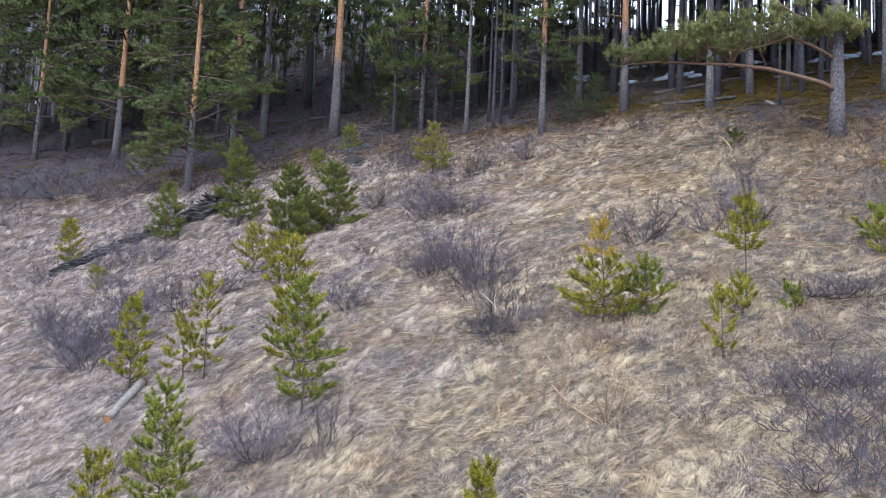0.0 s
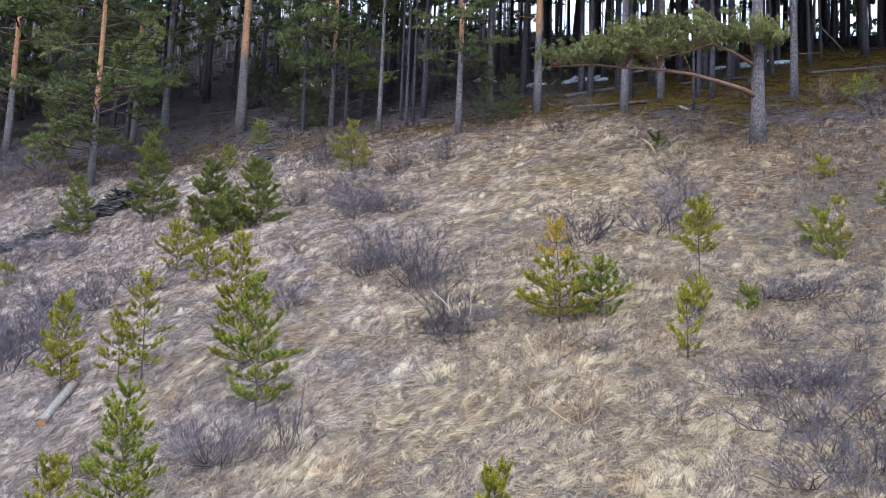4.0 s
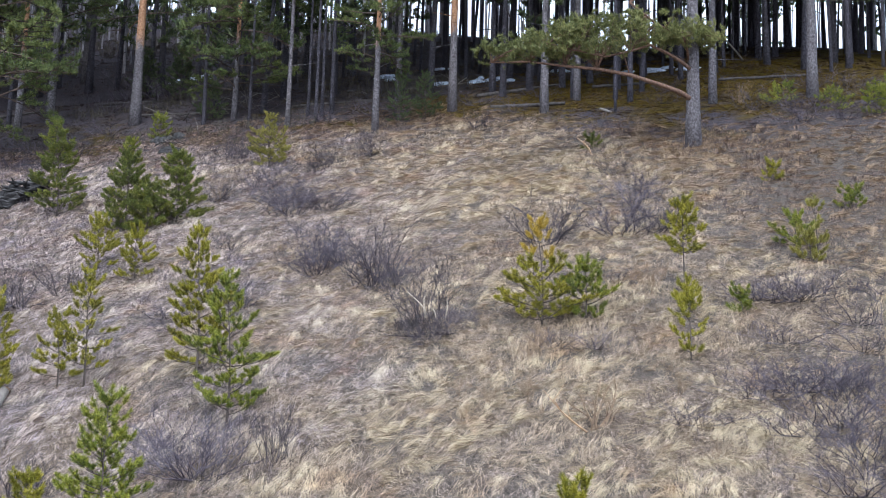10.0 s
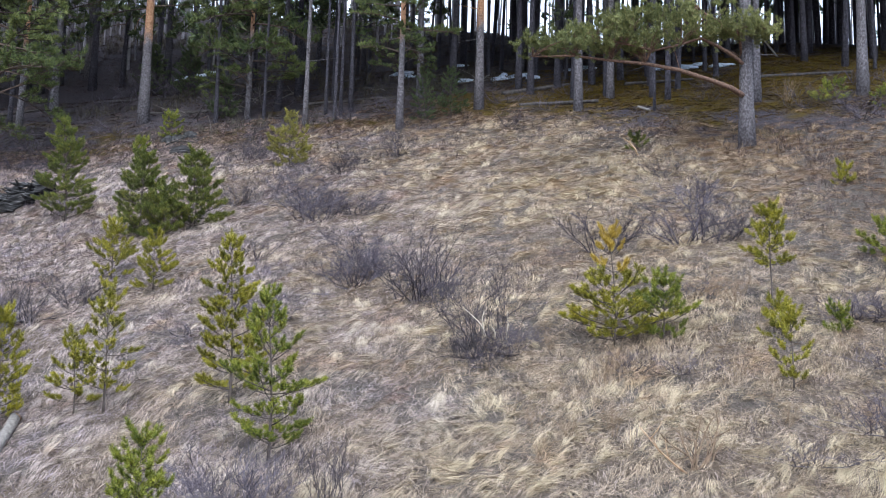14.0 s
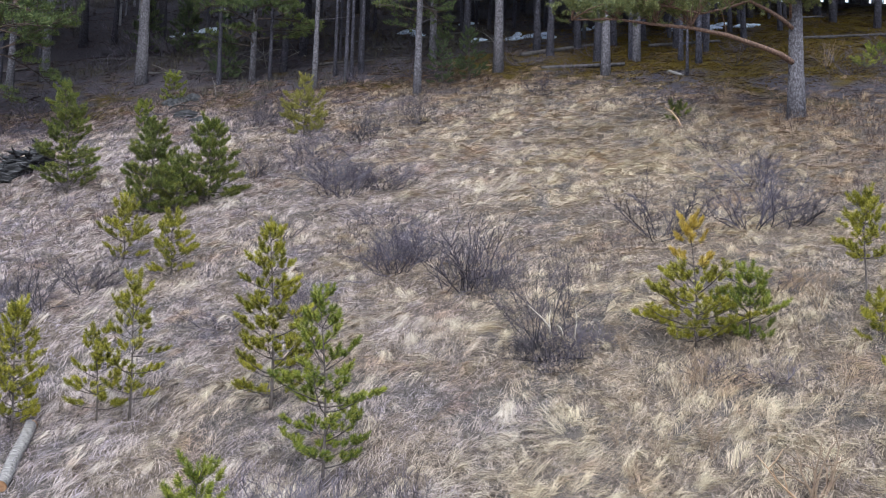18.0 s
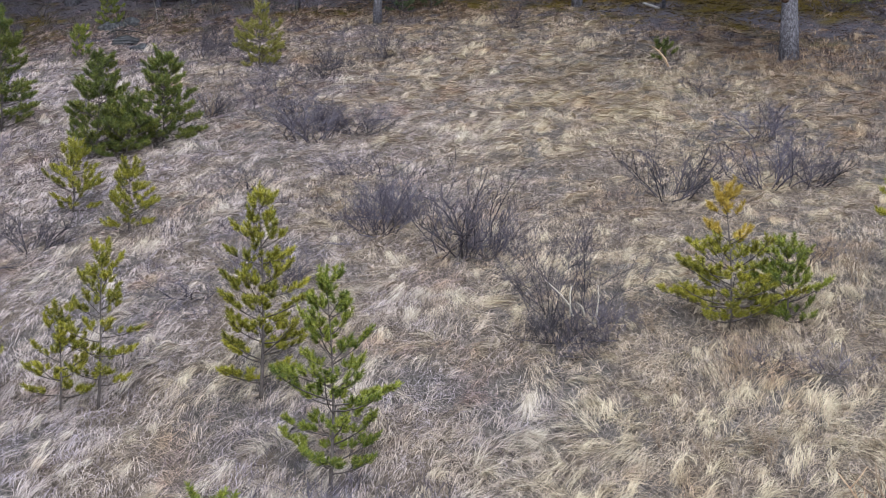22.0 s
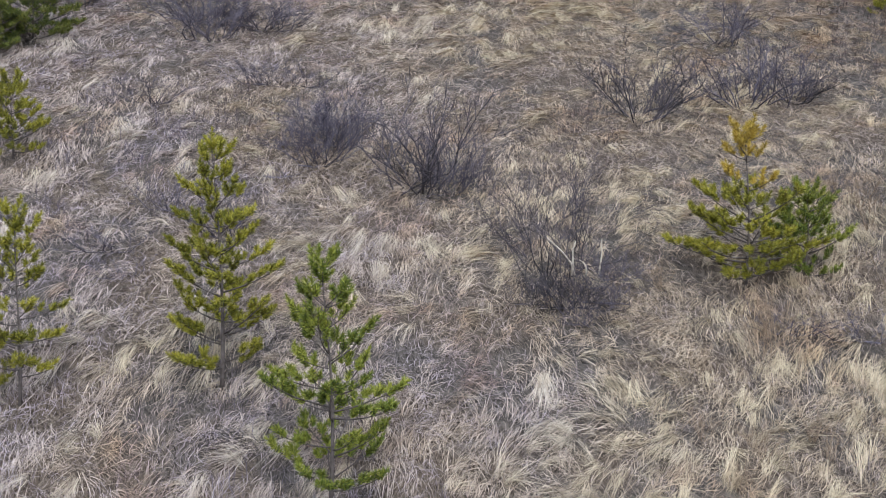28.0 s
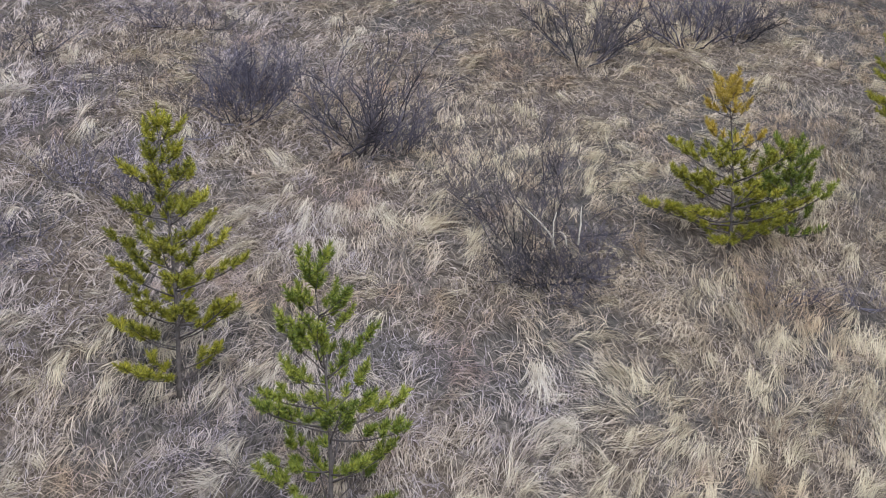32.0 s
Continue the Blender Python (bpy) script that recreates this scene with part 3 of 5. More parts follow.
BRUSH = {
    "fine": [branch_meshes(100 + i, 36, 1.15, 9, 0.0086, 0.05, 0.22, 0.3, mat=M_TWIG) for i in range(3)],
    "low": [branch_meshes(140 + i, 28, 1.2, 6, 0.0095, 0.03, 0.42, 0.26, mat=M_TWIG) for i in range(3)],
    "dense": [branch_meshes(180 + i, 52, 1.25, 12, 0.0075, 0.06, 0.2, 0.32, mat=M_TWIG) for i in range(2)],
    "dark": [branch_meshes(170 + i, 60, 1.1, 8, 0.0085, 0.02, 0.6, 0.26, mat=(M_TWIG_DARK, M_TWIG)[i]) for i in range(2)],
}
STEMMED = {
    "coarse": [stem_pairs(120 + i, 18, 1.4, 12, 0.0098, 0.05, 0.12, 0.32, mat=M_TWIG_DARK) for i in range(3)],
    "stems": [stem_pairs(160 + i, 13, 0.55, 4, 0.007, 0.02, mat=M_TWIG_BROWN) for i in range(2)],
}
SHRUB_LABEL = {
    "fine": "dense leafless grey-purple shrub of fine twigs",
    "coarse": "leafless dark shrub with crooked spreading branches",
    "low": "low sprawling leafless brush among dry grass",
    "stems": "sparse clump of thin brown dry stems",
    "dense": "thick purplish leafless bush of crowded fine twigs",
    "dark": "low dark tangle of leafless brush below a taller shrub",
}


def shrub(kind, x, y, w, h, turn):
    m = pose(x, y, gz(x, y), 0, 0, turn * 137) @ Matrix.Diagonal((w * 0.80, w * 0.80, h * (1.22 if kind in ("fine", "coarse") else 1.0), 1))
    ob = thing("shrub", SHRUB_LABEL[kind], "shrub", m, "shrubs on the slope")
    pick = int(turn * 7)
    if kind in BRUSH:
        for me in BRUSH[kind][pick % len(BRUSH[kind])]:
            part("branch", me, ob)
    else:
        for stem, twigs in STEMMED[kind][pick % len(STEMMED[kind])]:
            tagged(part("twigwork", twigs, part("stem", stem, ob)), kind="stuff")
    return ob


THICKET = ((-10.4, 32.2, 1.3, 0.9), (-8.7, 32.4, 1.3, 0.8), (-10.1, 35.4, 1.1, 0.6),
           (-10.5, 38.1, 1.4, 0.8), (-9.3, 37.4, 1.1, 0.6), (7.4, 29.1, 1.2, 0.8), (-0.4, 39.3, 1.0, 0.5), (-0.6, 36.4, 1.2, 0.5))
BRUSHY = ((5.4, 19.1, 1.1, 0.55), (6.0, 19.0, 1.1, 0.6), (6.6, 18.8, 1.1, 0.6), (5.9, 17.9, 1.2, 0.65), (6.4, 17.5, 1.2, 0.65), (6.9, 17.4, 1.1, 0.6), 
          (5.6, 16.7, 1.1, 0.6), (6.6, 20.6, 1.0, 0.45), (7.6, 21.8, 1.1, 0.5), (7.0, 22.3, 1.0, 0.4), (5.1, 24.6, 0.8, 0.4), (3.0, 22.8, 0.8, 0.35), (3.7, 22.2, 0.8, 0.35), (7.5, 19.6, 1.1, 0.5))
FINE = ((-8.1, 30.3, 1.6, 1.0), (6.24, 27.16, 1.5, 1.0), 
        (-2.38, 28.31, 0.8, 0.6), (6.39, 18.45, 1.0, 0.6), (5.72, 17.08, 1.0, 0.6), (6.14, 16.39, 1.0, 0.7), (5.7, 15.76, 1.0, 0.7), (-0.67, 34.48, 1.5, 0.7),
        (0.41, 34.26, 1.3, 0.65), (-9.6, 30.3, 1.3, 1.0))
COARSE = ((0.53, 27.86, 1.7, 1.45), (4.5, 27.69, 1.45, 1.2), (-7.25, 31.87, 1.4, 0.9), (-11.1, 32.8, 1.0, 1.1), (-2.14, 21.61, 0.8, 0.9),
          (-6.19, 23.13, 1.1, 0.75), (-1.89, 42.42, 1.2, 1.1), (0.61, 38.91, 1.1, 0.6), (-2.49, 37.44, 1.0, 0.85), (-6.4, 32.2, 1.2, 0.9),
          (2.49, 39.66, 1.2, 0.8), (6.27, 40.18, 1.1, 0.75), (0.87, 39.53, 1.0, 0.8), (-1.76, 43.19, 1.05, 0.9), (8.0, 32.1, 0.9, 0.5), (6.9, 26.7, 1.0, 0.8))
LOW = ((5.87, 19.04, 1.1, 0.45), (6.95, 17.94, 1.1, 0.5), (5.34, 17.96, 1.1, 0.45), (5.18, 16.46, 1.1, 0.5), (7.09, 22.08, 1.1, 0.5), (7.87, 21.83, 1.1, 0.5), (7.97, 20.5, 1.0, 0.6), (4.16, 18.98, 1.0, 0.35), (-10.8, 37.48, 1.6, 0.8),
       (-8.7, 33.26, 1.45, 0.8), (-17.52, 46.24, 1.4, 0.9), (-13.13, 38.04, 1.1, 0.7), (15.28, 34.12, 1.5, 0.6), (0.04, 31.73, 1.1, 0.45),
       (-0.7, 35.6, 1.4, 0.7), (-1.22, 37.69, 0.9, 0.65), (-0.73, 38.51, 1.2, 0.55), (-0.38, 32.17, 0.9, 0.5), (-2.3, 32.59, 0.95, 0.5),
       (-2.78, 29.33, 0.8, 0.6), (-3.86, 28.85, 0.9, 0.4), (-3.86, 28.18, 0.6, 0.33), (-12.2, 47.5, 1.8, 1.0), (-14.6, 48.0, 1.8, 1.0), (-16.8, 49.2, 1.8, 1.0), (9.2, 21.2, 1.2, 0.5))
STEMS = ((5.41, 23.69, 0.8, 0.75), (2.14, 24.1, 0.6, 0.5), (4.87, 24.31, 0.7, 0.6), (5.64, 24.07, 0.7, 0.6), (-2.47, 37.38, 1.1, 1.0),
         (15.4, 38.6, 1.1, 1.0), (10.4, 35.84, 1.0, 0.8), (2.5, 22.6, 0.8, 0.7), (2.9, 22.9, 0.7, 0.6), (1.5, 21.5, 0.6, 0.5), (1.1, 22.0, 0.5, 0.45), (2.1, 21.4, 0.6, 0.5), (2.04, 21.1, 0.5, 0.55), (4.3, 20.0, 0.7, 0.5), (3.9, 17.9, 0.6, 0.5),
         (5.5, 24.4, 0.6, 0.6), (5.9, 24.2, 0.6, 0.5), (5.8, 32.9, 0.7, 0.4), (1.0, 21.3, 0.5, 0.4))
EDGE = ((-19.0, 50.5, 2.0, 1.0), (-17.6, 51.6, 2.0, 0.9), (-15.8, 50.2, 1.9, 1.0), (-13.7, 50.6, 1.9, 0.9), (-12.0, 49.6, 1.8, 0.9), (-13.2, 47.2, 1.6, 0.7), (-20.5, 49.0, 2.0, 0.9),
        (-11.0, 50.9, 1.6, 0.8), (-15.4, 52.4, 2.0, 0.9), (-18.6, 48.3, 1.8, 0.8), (-8.8, 48.4, 1.4, 0.6), (-7.2, 47.0, 1.3, 0.6), (-6.2, 49.6, 1.3, 0.6), (-9.6, 46.6, 1.2, 0.5))
WOODSIDE = ((16.0, 35.4, 1.4, 0.5), (17.0, 36.4, 1.4, 0.5), (18.2, 35.6, 1.5, 0.5), (19.4, 36.8, 1.5, 0.6), (20.6, 35.2, 1.6, 0.6), (16.4, 33.6, 1.4, 0.45), (18.4, 33.4, 1.5, 0.5), (21.4, 37.6, 1.6, 0.6), (15.2, 36.8, 1.2, 0.5), (19.8, 38.8, 1.5, 0.6), (22.6, 36.0, 1.6, 0.6))
WOODLAND = ((2.0, 46.0, 1.2, 0.6), (3.9, 46.2, 1.3, 0.7), (7.6, 45.2, 1.2, 0.6), (8.4, 42.8, 1.1, 0.5), (13.2, 40.4, 1.1, 0.5), (16.2, 39.2, 1.2, 0.5), (19.2, 40.4, 1.4, 0.6), (-2.2, 52.6, 1.6, 0.9), (-0.2, 51.0, 1.3, 0.7), (-6.6, 54.8, 1.6, 0.8),
            (-4.0, 56.5, 1.8, 1.1), (-5.6, 57.6, 1.9, 1.2), (-2.6, 58.0, 1.8, 1.1), (4.8, 51.0, 1.2, 0.6), (10.4, 45.4, 1.1, 0.5), (15.0, 42.8, 1.2, 0.5))
DENSE = ((-0.45, 29.3, 1.3, 1.0), (-0.1, 29.7, 1.1, 0.9), (-8.9, 29.3, 1.7, 1.2), (-3.3, 22.0, 1.5, 1.05), (-0.3, 34.9, 1.3, 0.6), (0.9, 27.5, 0.9, 0.8), (-9.7, 31.0, 1.2, 0.9))
DARK = ((0.95, 24.5, 0.62, 0.50), (1.35, 24.35, 0.6, 0.46), (1.7, 24.6, 0.45, 0.36), (0.62, 24.75, 0.5, 0.42), (0.95, 24.15, 0.42, 0.34))
for kind, rows in (("fine", THICKET), ("low", BRUSHY), ("fine", FINE), ("coarse", COARSE), ("low", LOW), ("low", EDGE), ("low", WOODLAND), ("low", WOODSIDE), ("stems", STEMS), ("dense", DENSE), ("dark", DARK)):
    for i, (x, y, w, h) in enumerate(rows):
        shrub(kind, x, y, w, h, 0.37 * i + 0.11)


def pale_stemmed_shrub(x, y, w, h):
    m = pose(x, y, gz(x, y)) @ Matrix.Diagonal((w * 0.8, w * 0.8, h, 1))
    ob = thing("shrub", "leafless willow-like shrub with a few pale barkless stems", "shrub", m, "shrubs on the slope")
    for stem, twigs in stem_pairs(190, 27, 1.0, 15, 0.0045, 0.06, 0.22, 0.25, mat=M_TWIG_DARK):
        tagged(part("twigwork", twigs, part("stem", stem, ob)), kind="stuff")
    rng = np.random.default_rng(5)
    for dx, lean, ln in ((-0.17, -0.04, 0.30), (-0.14, -0.13, 0.44), (0.12, 0.03, 0.31), (-0.02, 0.03, 0.17)):
        w2 = Wood()
        pts, _ = twig_run(rng, (dx, -0.36, -0.03), (lean, -0.12, 1), ln, 4, 0.02, 0.2)
        w2.tube(pts, [0.0088, 0.008, 0.0072, 0.0055, 0.003], 5)
        part("pale_stem", w2.mesh("pale_stem", M_BIRCH), ob, "pale peeled stem")


pale_stemmed_shrub(1.25, 25.0, 1.8, 1.55)


def dead_sapling(x, y):
    rng = np.random.default_rng(8)
    ob = thing("dead_sapling", "sparse dry sapling with one long pale leaning stem", "sapling", pose(x, y, gz(x, y)), "shrubs on the slope")
    for k, (lx, ln) in enumerate(((-0.75, 1.15), (0.35, 0.8), (0.1, 0.9), (-0.25, 0.75), (0.6, 0.8), (-0.1, 0.6), (0.5, 0.95), (-0.45, 0.8), (0.2, 0.7), (0.8, 0.6))):
        w = Wood()
        pts, d = twig_run(rng, (0.03 * k - 0.06, 0, -0.05), (lx, -0.1, 0.8), ln, 5, 0.03)
        w.tube(pts, [0.018, 0.016, 0.014, 0.011, 0.008, 0.005], 5)
        for j in (2, 3, 4):
            q, _ = twig_run(rng, pts[j], d + Vector(rng.normal(0, 0.6, 3)), 0.3, 2)
            w.tube(q, [0.009, 0.007, 0.004], 3)
        part("stem", w.mesh("stem", M_DEADWOOD if k == 0 else M_TWIG_BROWN), ob, "pale leaning stem" if k == 0 else "")


dead_sapling(2.67, 19.75)


# ---- young pines ----
def bough_parts(parent, rng, foot, az, elev, length, mat, curl, needle, dense):
    """One bough with its needles as sub-part: bare near the trunk, stubby brushes towards the end."""
    w = Wood()
    d = Vector((math.cos(az) * math.cos(elev), math.sin(az) * math.cos(elev), math.sin(elev)))
    pts = [Vector(foot)]
    for k in range(4):
        d = (d + Vector((rng.normal(0, 0.07), rng.normal(0, 0.07), curl))).normalized()
        pts.append(pts[-1] + d * length / 4)
    r = 0.005 + 0.007 * length
    w.tube(pts, [r, r * 0.85, r * 0.7, r * 0.5, r * 0.35], 4)
    shoots = [(pts[3].lerp(pts[4], 0.3), pts[4] - pts[3] + Vector((0, 0, 0.05)), 0.13 + 0.06 * length)]
    n = max(1, int(length * dense))
    for k in range(n):
        s = 0.30 + 0.65 * (k + rng.random() * 0.7) / n
        j = min(int(s * 4), 3)
        p = pts[j].lerp(pts[j + 1], s * 4 - j)
        t = (pts[j + 1] - pts[j]).normalized()
        side = t.cross(Vector((0, 0, 1))).normalized() * (1 if k % 2 else -1)
        ld = (t * 0.7 + side * rng.uniform(0.5, 1.0) + Vector((0, 0, rng.uniform(0.1, 0.6)))).normalized()
        ll = (0.07 + 0.30 * length * (1.15 - s)) * rng.uniform(0.7, 1.25)
        w.tube([p, p + ld * ll], [r * 0.45, r * 0.25], 3, False)
        shoots.append((p + ld * max(0, ll - 0.12), ld + Vector((0, 0, 0.3)), rng.uniform(0.085, 0.13)))
        if ll > 0.2:
            sg = 1 if rng.random() < 0.5 else -1
            sd = (ld + ld.cross(Vector((0, 0, 1))) * 0.8 * sg + Vector((0, 0, 0.3))).normalized()
            shoots.append((p + ld * ll * 0.5, sd, 0.12))
    ob = part("bough", w.mesh("bough", M_YOUNG_BARK), parent)
    part("needles", needles_mesh("needles", shoots, needle[0], needle[1], needle[2], mat, rng, (46, 82)), ob)


def young_pine(x, y, h, spread, seed, mat=M_NEEDLE, label="young pine with open whorls of yellow-green needles", bare=0.10, lean=(0, 0),
               top_mat=None, whorl_gap=0.25, per=6, dense=7.5, needle=(92, 0.066, 0.0108), full=0.75, thin_top=2.0):
    rng = np.random.default_rng(seed)
    ob = thing("young_pine", label, "pine tree", pose(x, y, gz(x, y) - 0.02, 0, 0, seed * 53), "young pines on the slope")
    w = Wood()
    c = Matrix.Rotation(-radians(seed * 53), 3, "Z") @ Vector((lean[0], lean[1], 0))
    def axis(z):
        s = z / h
        return Vector((c.x * s * s + 0.02 * math.sin(s * 5 + seed), c.y * s * s + 0.02 * math.cos(s * 4 + seed), z))
    r0 = 0.009 + 0.0065 * h
    w.tube([axis(h * k / 8) - Vector((0, 0, 0.05 if k == 0 else 0)) for k in range(9)], [r0 * (1 - 0.88 * k / 8) for k in range(9)], 7)
    part("trunk", w.mesh("trunk", M_YOUNG_BARK), ob)
    z = h * bare
    turn = rng.uniform(0, 6)
    while z < h * 0.95:
        s = (z / h - bare) / (1 - bare)
        reach = spread * (1 - s) ** full * min(1, s * 2.6 + 0.62) + 0.12
        if s > thin_top:
            reach = 0.62 - 0.42 * s
        count = per + (1 if rng.random() < 0.4 else 0)
        if s > thin_top:
            count = 4
        for k in range(count):
            a = turn + 2 * math.pi * (k + rng.uniform(-0.22, 0.22)) / count
            ln = reach * rng.uniform(0.62, 1.15)
            el = radians(2 + 26 * s + rng.uniform(-14, 14))
            bough_parts(ob, rng, axis(min(h * 0.97, z + rng.uniform(-0.09, 0.09))), a, el, ln, top_mat if top_mat and s > 0.5 else mat, 0.12, needle, dense)
        turn += 0.9
        z += whorl_gap * rng.uniform(0.8, 1.15) * (1 - 0.25 * s)
    tip = axis(h)
    shoots = [(axis(h - 0.22), Vector((0.02, 0, 1)), 0.24)]
    for k in range(4):
        a = turn + k * 1.57
        shoots.append((axis(h - 0.2), Vector((math.cos(a) * 0.7, math.sin(a) * 0.7, 0.9)), 0.15))
    part("leader", needles_mesh("leader", shoots, needle[0], needle[1], needle[2], top_mat or mat, rng), ob)
    return ob


GREEN = "young pine with dense deep green needles"
SMALL = "small pine sapling with tufted green needles"
young_pine(-3.28, 25.45, 3.08, 0.86, 1, full=0.8, whorl_gap=0.30, per=5, dense=8.5, needle=(100, 0.064, 0.0108), lean=(-0.14, 0))
young_pine(-2.79, 23.28, 2.6, 0.98, 2, M_NEEDLE_GREEN, "young pine with long bright green shoots and bare lower stem", 0.10, full=0.8, whorl_gap=0.36, per=5, dense=8.5, needle=(96, 0.066, 0.0108), lean=(-0.11, 0))
young_pine(3.12, 23.6, 2.08, 1.0, 3, M_NEEDLE, "broad young pine with a withered orange top", 0.08, top_mat=M_NEEDLE_ORANGE, full=0.5, lean=(-0.10, 0), per=6, thin_top=0.46)
young_pine(3.93, 23.39, 1.15, 0.62, 4, M_NEEDLE_GREEN, SMALL, 0.10)
young_pine(-5.11, 36.33, 2.4, 1.0, 5, M_NEEDLE_DEEP, GREEN, 0.04, needle=(74, 0.08, 0.0105), dense=10, per=7)
young_pine(-3.69, 36.21, 2.1, 1.0, 6, M_NEEDLE_DEEP, GREEN, 0.04, needle=(74, 0.08, 0.0105), dense=10, per=7)
young_pine(-4.5, 35.9, 1.3, 0.9, 7, M_NEEDLE_DEEP, GREEN, 0.04, needle=(74, 0.08, 0.0105), dense=10, per=7)
young_pine(-7.2, 39.14, 3.0, 1.05, 8, M_NEEDLE_DEEP, GREEN, 0.05, lean=(-0.22, 0), needle=(74, 0.08, 0.0105), dense=9)
young_pine(-9.63, 39.23, 2.1, 0.8, 9, M_NEEDLE_DEEP, GREEN, 0.06, needle=(70, 0.08, 0.010), dense=8)
young_pine(-5.65, 33.42, 1.4, 0.6, 10, M_NEEDLE, SMALL, 0.1)
young_pine(-4.68, 32.04, 1.25, 0.62, 11, M_NEEDLE, SMALL, 0.06)
young_pine(-5.42, 26.51, 2.3, 0.68, 12, M_NEEDLE, "thin young pine with sparse tufts on bare branches", 0.18, whorl_gap=0.34, per=4, dense=8)
young_pine(-5.93, 26.66, 1.45, 0.6, 13, M_NEEDLE, "stunted thin pine sapling with sparse tufts", 0.2, whorl_gap=0.34, per=4, dense=8)
young_pine(-7.25, 27.2, 2.1, 0.6, 14, M_NEEDLE)
young_pine(-12.94, 39.53, 1.5, 0.6, 15, M_NEEDLE, SMALL, 0.06)
young_pine(-10.8, 35.98, 0.65, 0.28, 16, M_NEEDLE_YELLOW, SMALL, 0.1)
young_pine(5.85, 23.1, 2.0, 0.40, 17, M_NEEDLE, "thin pine sapling with needles only at its top", 0.48, whorl_gap=0.2)
young_pine(4.85, 20.76, 1.3, 0.30, 18, M_NEEDLE, "thin pine sapling with sparse yellowed needles", 0.1, whorl_gap=0.26, per=3)
young_pine(6.46, 21.93, 0.42, 0.24, 19, M_NEEDLE_GREEN, SMALL, 0.1)
young_pine(5.58, 22.34, 0.65, 0.35, 20, M_NEEDLE, SMALL, 0.1)
young_pine(8.87, 24.04, 0.65, 0.62, 21, M_NEEDLE_GREEN, SMALL, 0.1)
young_pine(8.94, 23.35, 1.3, 0.30, 22, M_NEEDLE_YELLOW, "thin pine sapling with sparse yellowed tufts", 0.15, whorl_gap=0.42, per=2, dense=6)
young_pine(11.28, 25.66, 0.38, 0.55, 23, M_NEEDLE_GREEN, SMALL, 0.1)
young_pine(10.91, 28.52, 0.4, 0.24, 24, M_NEEDLE, SMALL, 0.1)
young_pine(8.7, 23.21, 0.65, 0.4, 25, M_NEEDLE_YELLOW, SMALL, 0.1)
young_pine(-0.77, 40.56, 1.85, 0.95, 26, M_NEEDLE_YELLOW, "bushy young pine with yellowed needles", 0.04, needle=(70, 0.08, 0.010), dense=8, full=0.5, thin_top=0.5)
young_pine(8.55, 35.1, 0.45, 0.35, 35, M_NEEDLE_DEEP, "tiny dark green pine seedling in the grass", 0.05)
young_pine(-4.33, 47.32, 1.05, 0.5, 27, M_NEEDLE_GREEN, SMALL, 0.1)
young_pine(4.35, 44.21, 1.8, 0.6, 28, M_NEEDLE_OLD, SMALL, 0.06, whorl_gap=0.3)
young_pine(5.4, 44.51, 1.8, 0.6, 29, M_NEEDLE_OLD, SMALL, 0.06, whorl_gap=0.3)
young_pine(-5.26, 44.52, 0.9, 0.4, 30, M_NEEDLE_GREEN, SMALL, 0.1)
young_pine(-3.6, 56.0, 2.6, 1.0, 41, M_NEEDLE_OLD, "bushy young pine in the shade of the wood", 0.04, needle=(40, 0.10, 0.016), dense=7)
young_pine(-5.2, 58.2, 2.4, 1.0, 42, M_NEEDLE_OLD, "bushy young pine in the shade of the wood", 0.04, needle=(40, 0.10, 0.016), dense=7)
young_pine(-2.4, 50.0, 1.8, 0.8, 43, M_NEEDLE_OLD, "bushy young pine in the shade of the wood", 0.04, needle=(40, 0.10, 0.016), dense=7)
for i, (x, y, h) in enumerate(((17.0, 35.2, 0.7), (18.7, 34.5, 0.9), (20.0, 35.9, 0.8), (16.2, 37.2, 0.6), (19.2, 33.2, 0.8))):
    young_pine(x, y, h, 0.75, 50 + i, M_NEEDLE_GREEN, "low dark green pine scrub at the wood's edge", 0.05, needle=(50, 0.08, 0.012), dense=7)
young_pine(17.55, 33.74, 1.0, 0.7, 31, M_NEEDLE_GREEN, SMALL, 0.1)
young_pine(-4.71, 20.19, 2.65, 0.8, 32, M_NEEDLE_GREEN, "young pine with long bright green shoots", 0.12)
young_pine(-5.75, 20.0, 2.0, 0.5, 33, M_NEEDLE, SMALL, 0.1)
young_pine(0.50, 14.72, 2.6, 0.55, 34, M_NEEDLE, SMALL, 0.12)


# ---- the wood ----
def trunk_mesh(seed, h, mat):
    rng = np.random.default_rng(seed)
    w = Wood()
    pts, rad = [], []
    bx, by = rng.normal(0, 0.25, 2)
    for k in range(11):
        s = k / 10
        z = h * s ** 1.15
        pts.append((bx * s * s + 0.05 * math.sin(3 * s + seed), by * s * s + 0.05 * math.cos(4 * s + seed) - 0.05, z - (0.3 if k == 0 else 0)))
        rad.append(0.5 * (1.28 if k == 0 else 1.0 - 0.82 * s) * (1.08 if k == 1 else 1))
    w.tube(pts, rad, 10)
    return w, pts


def stub_branches(w, rng, pts, lo, hi, count):
    for _ in range(count):
        z = rng.uniform(lo, hi)
        a = rng.uniform(0, 6.28)
        q, _ = twig_run(rng, (0, 0, z), (math.cos(a), math.sin(a), rng.uniform(-0.2, 0.3)), rng.uniform(0.4, 1.3), 3, -0.03)
        w.tube(q, [0.025, 0.018, 0.012, 0.006], 4, False)


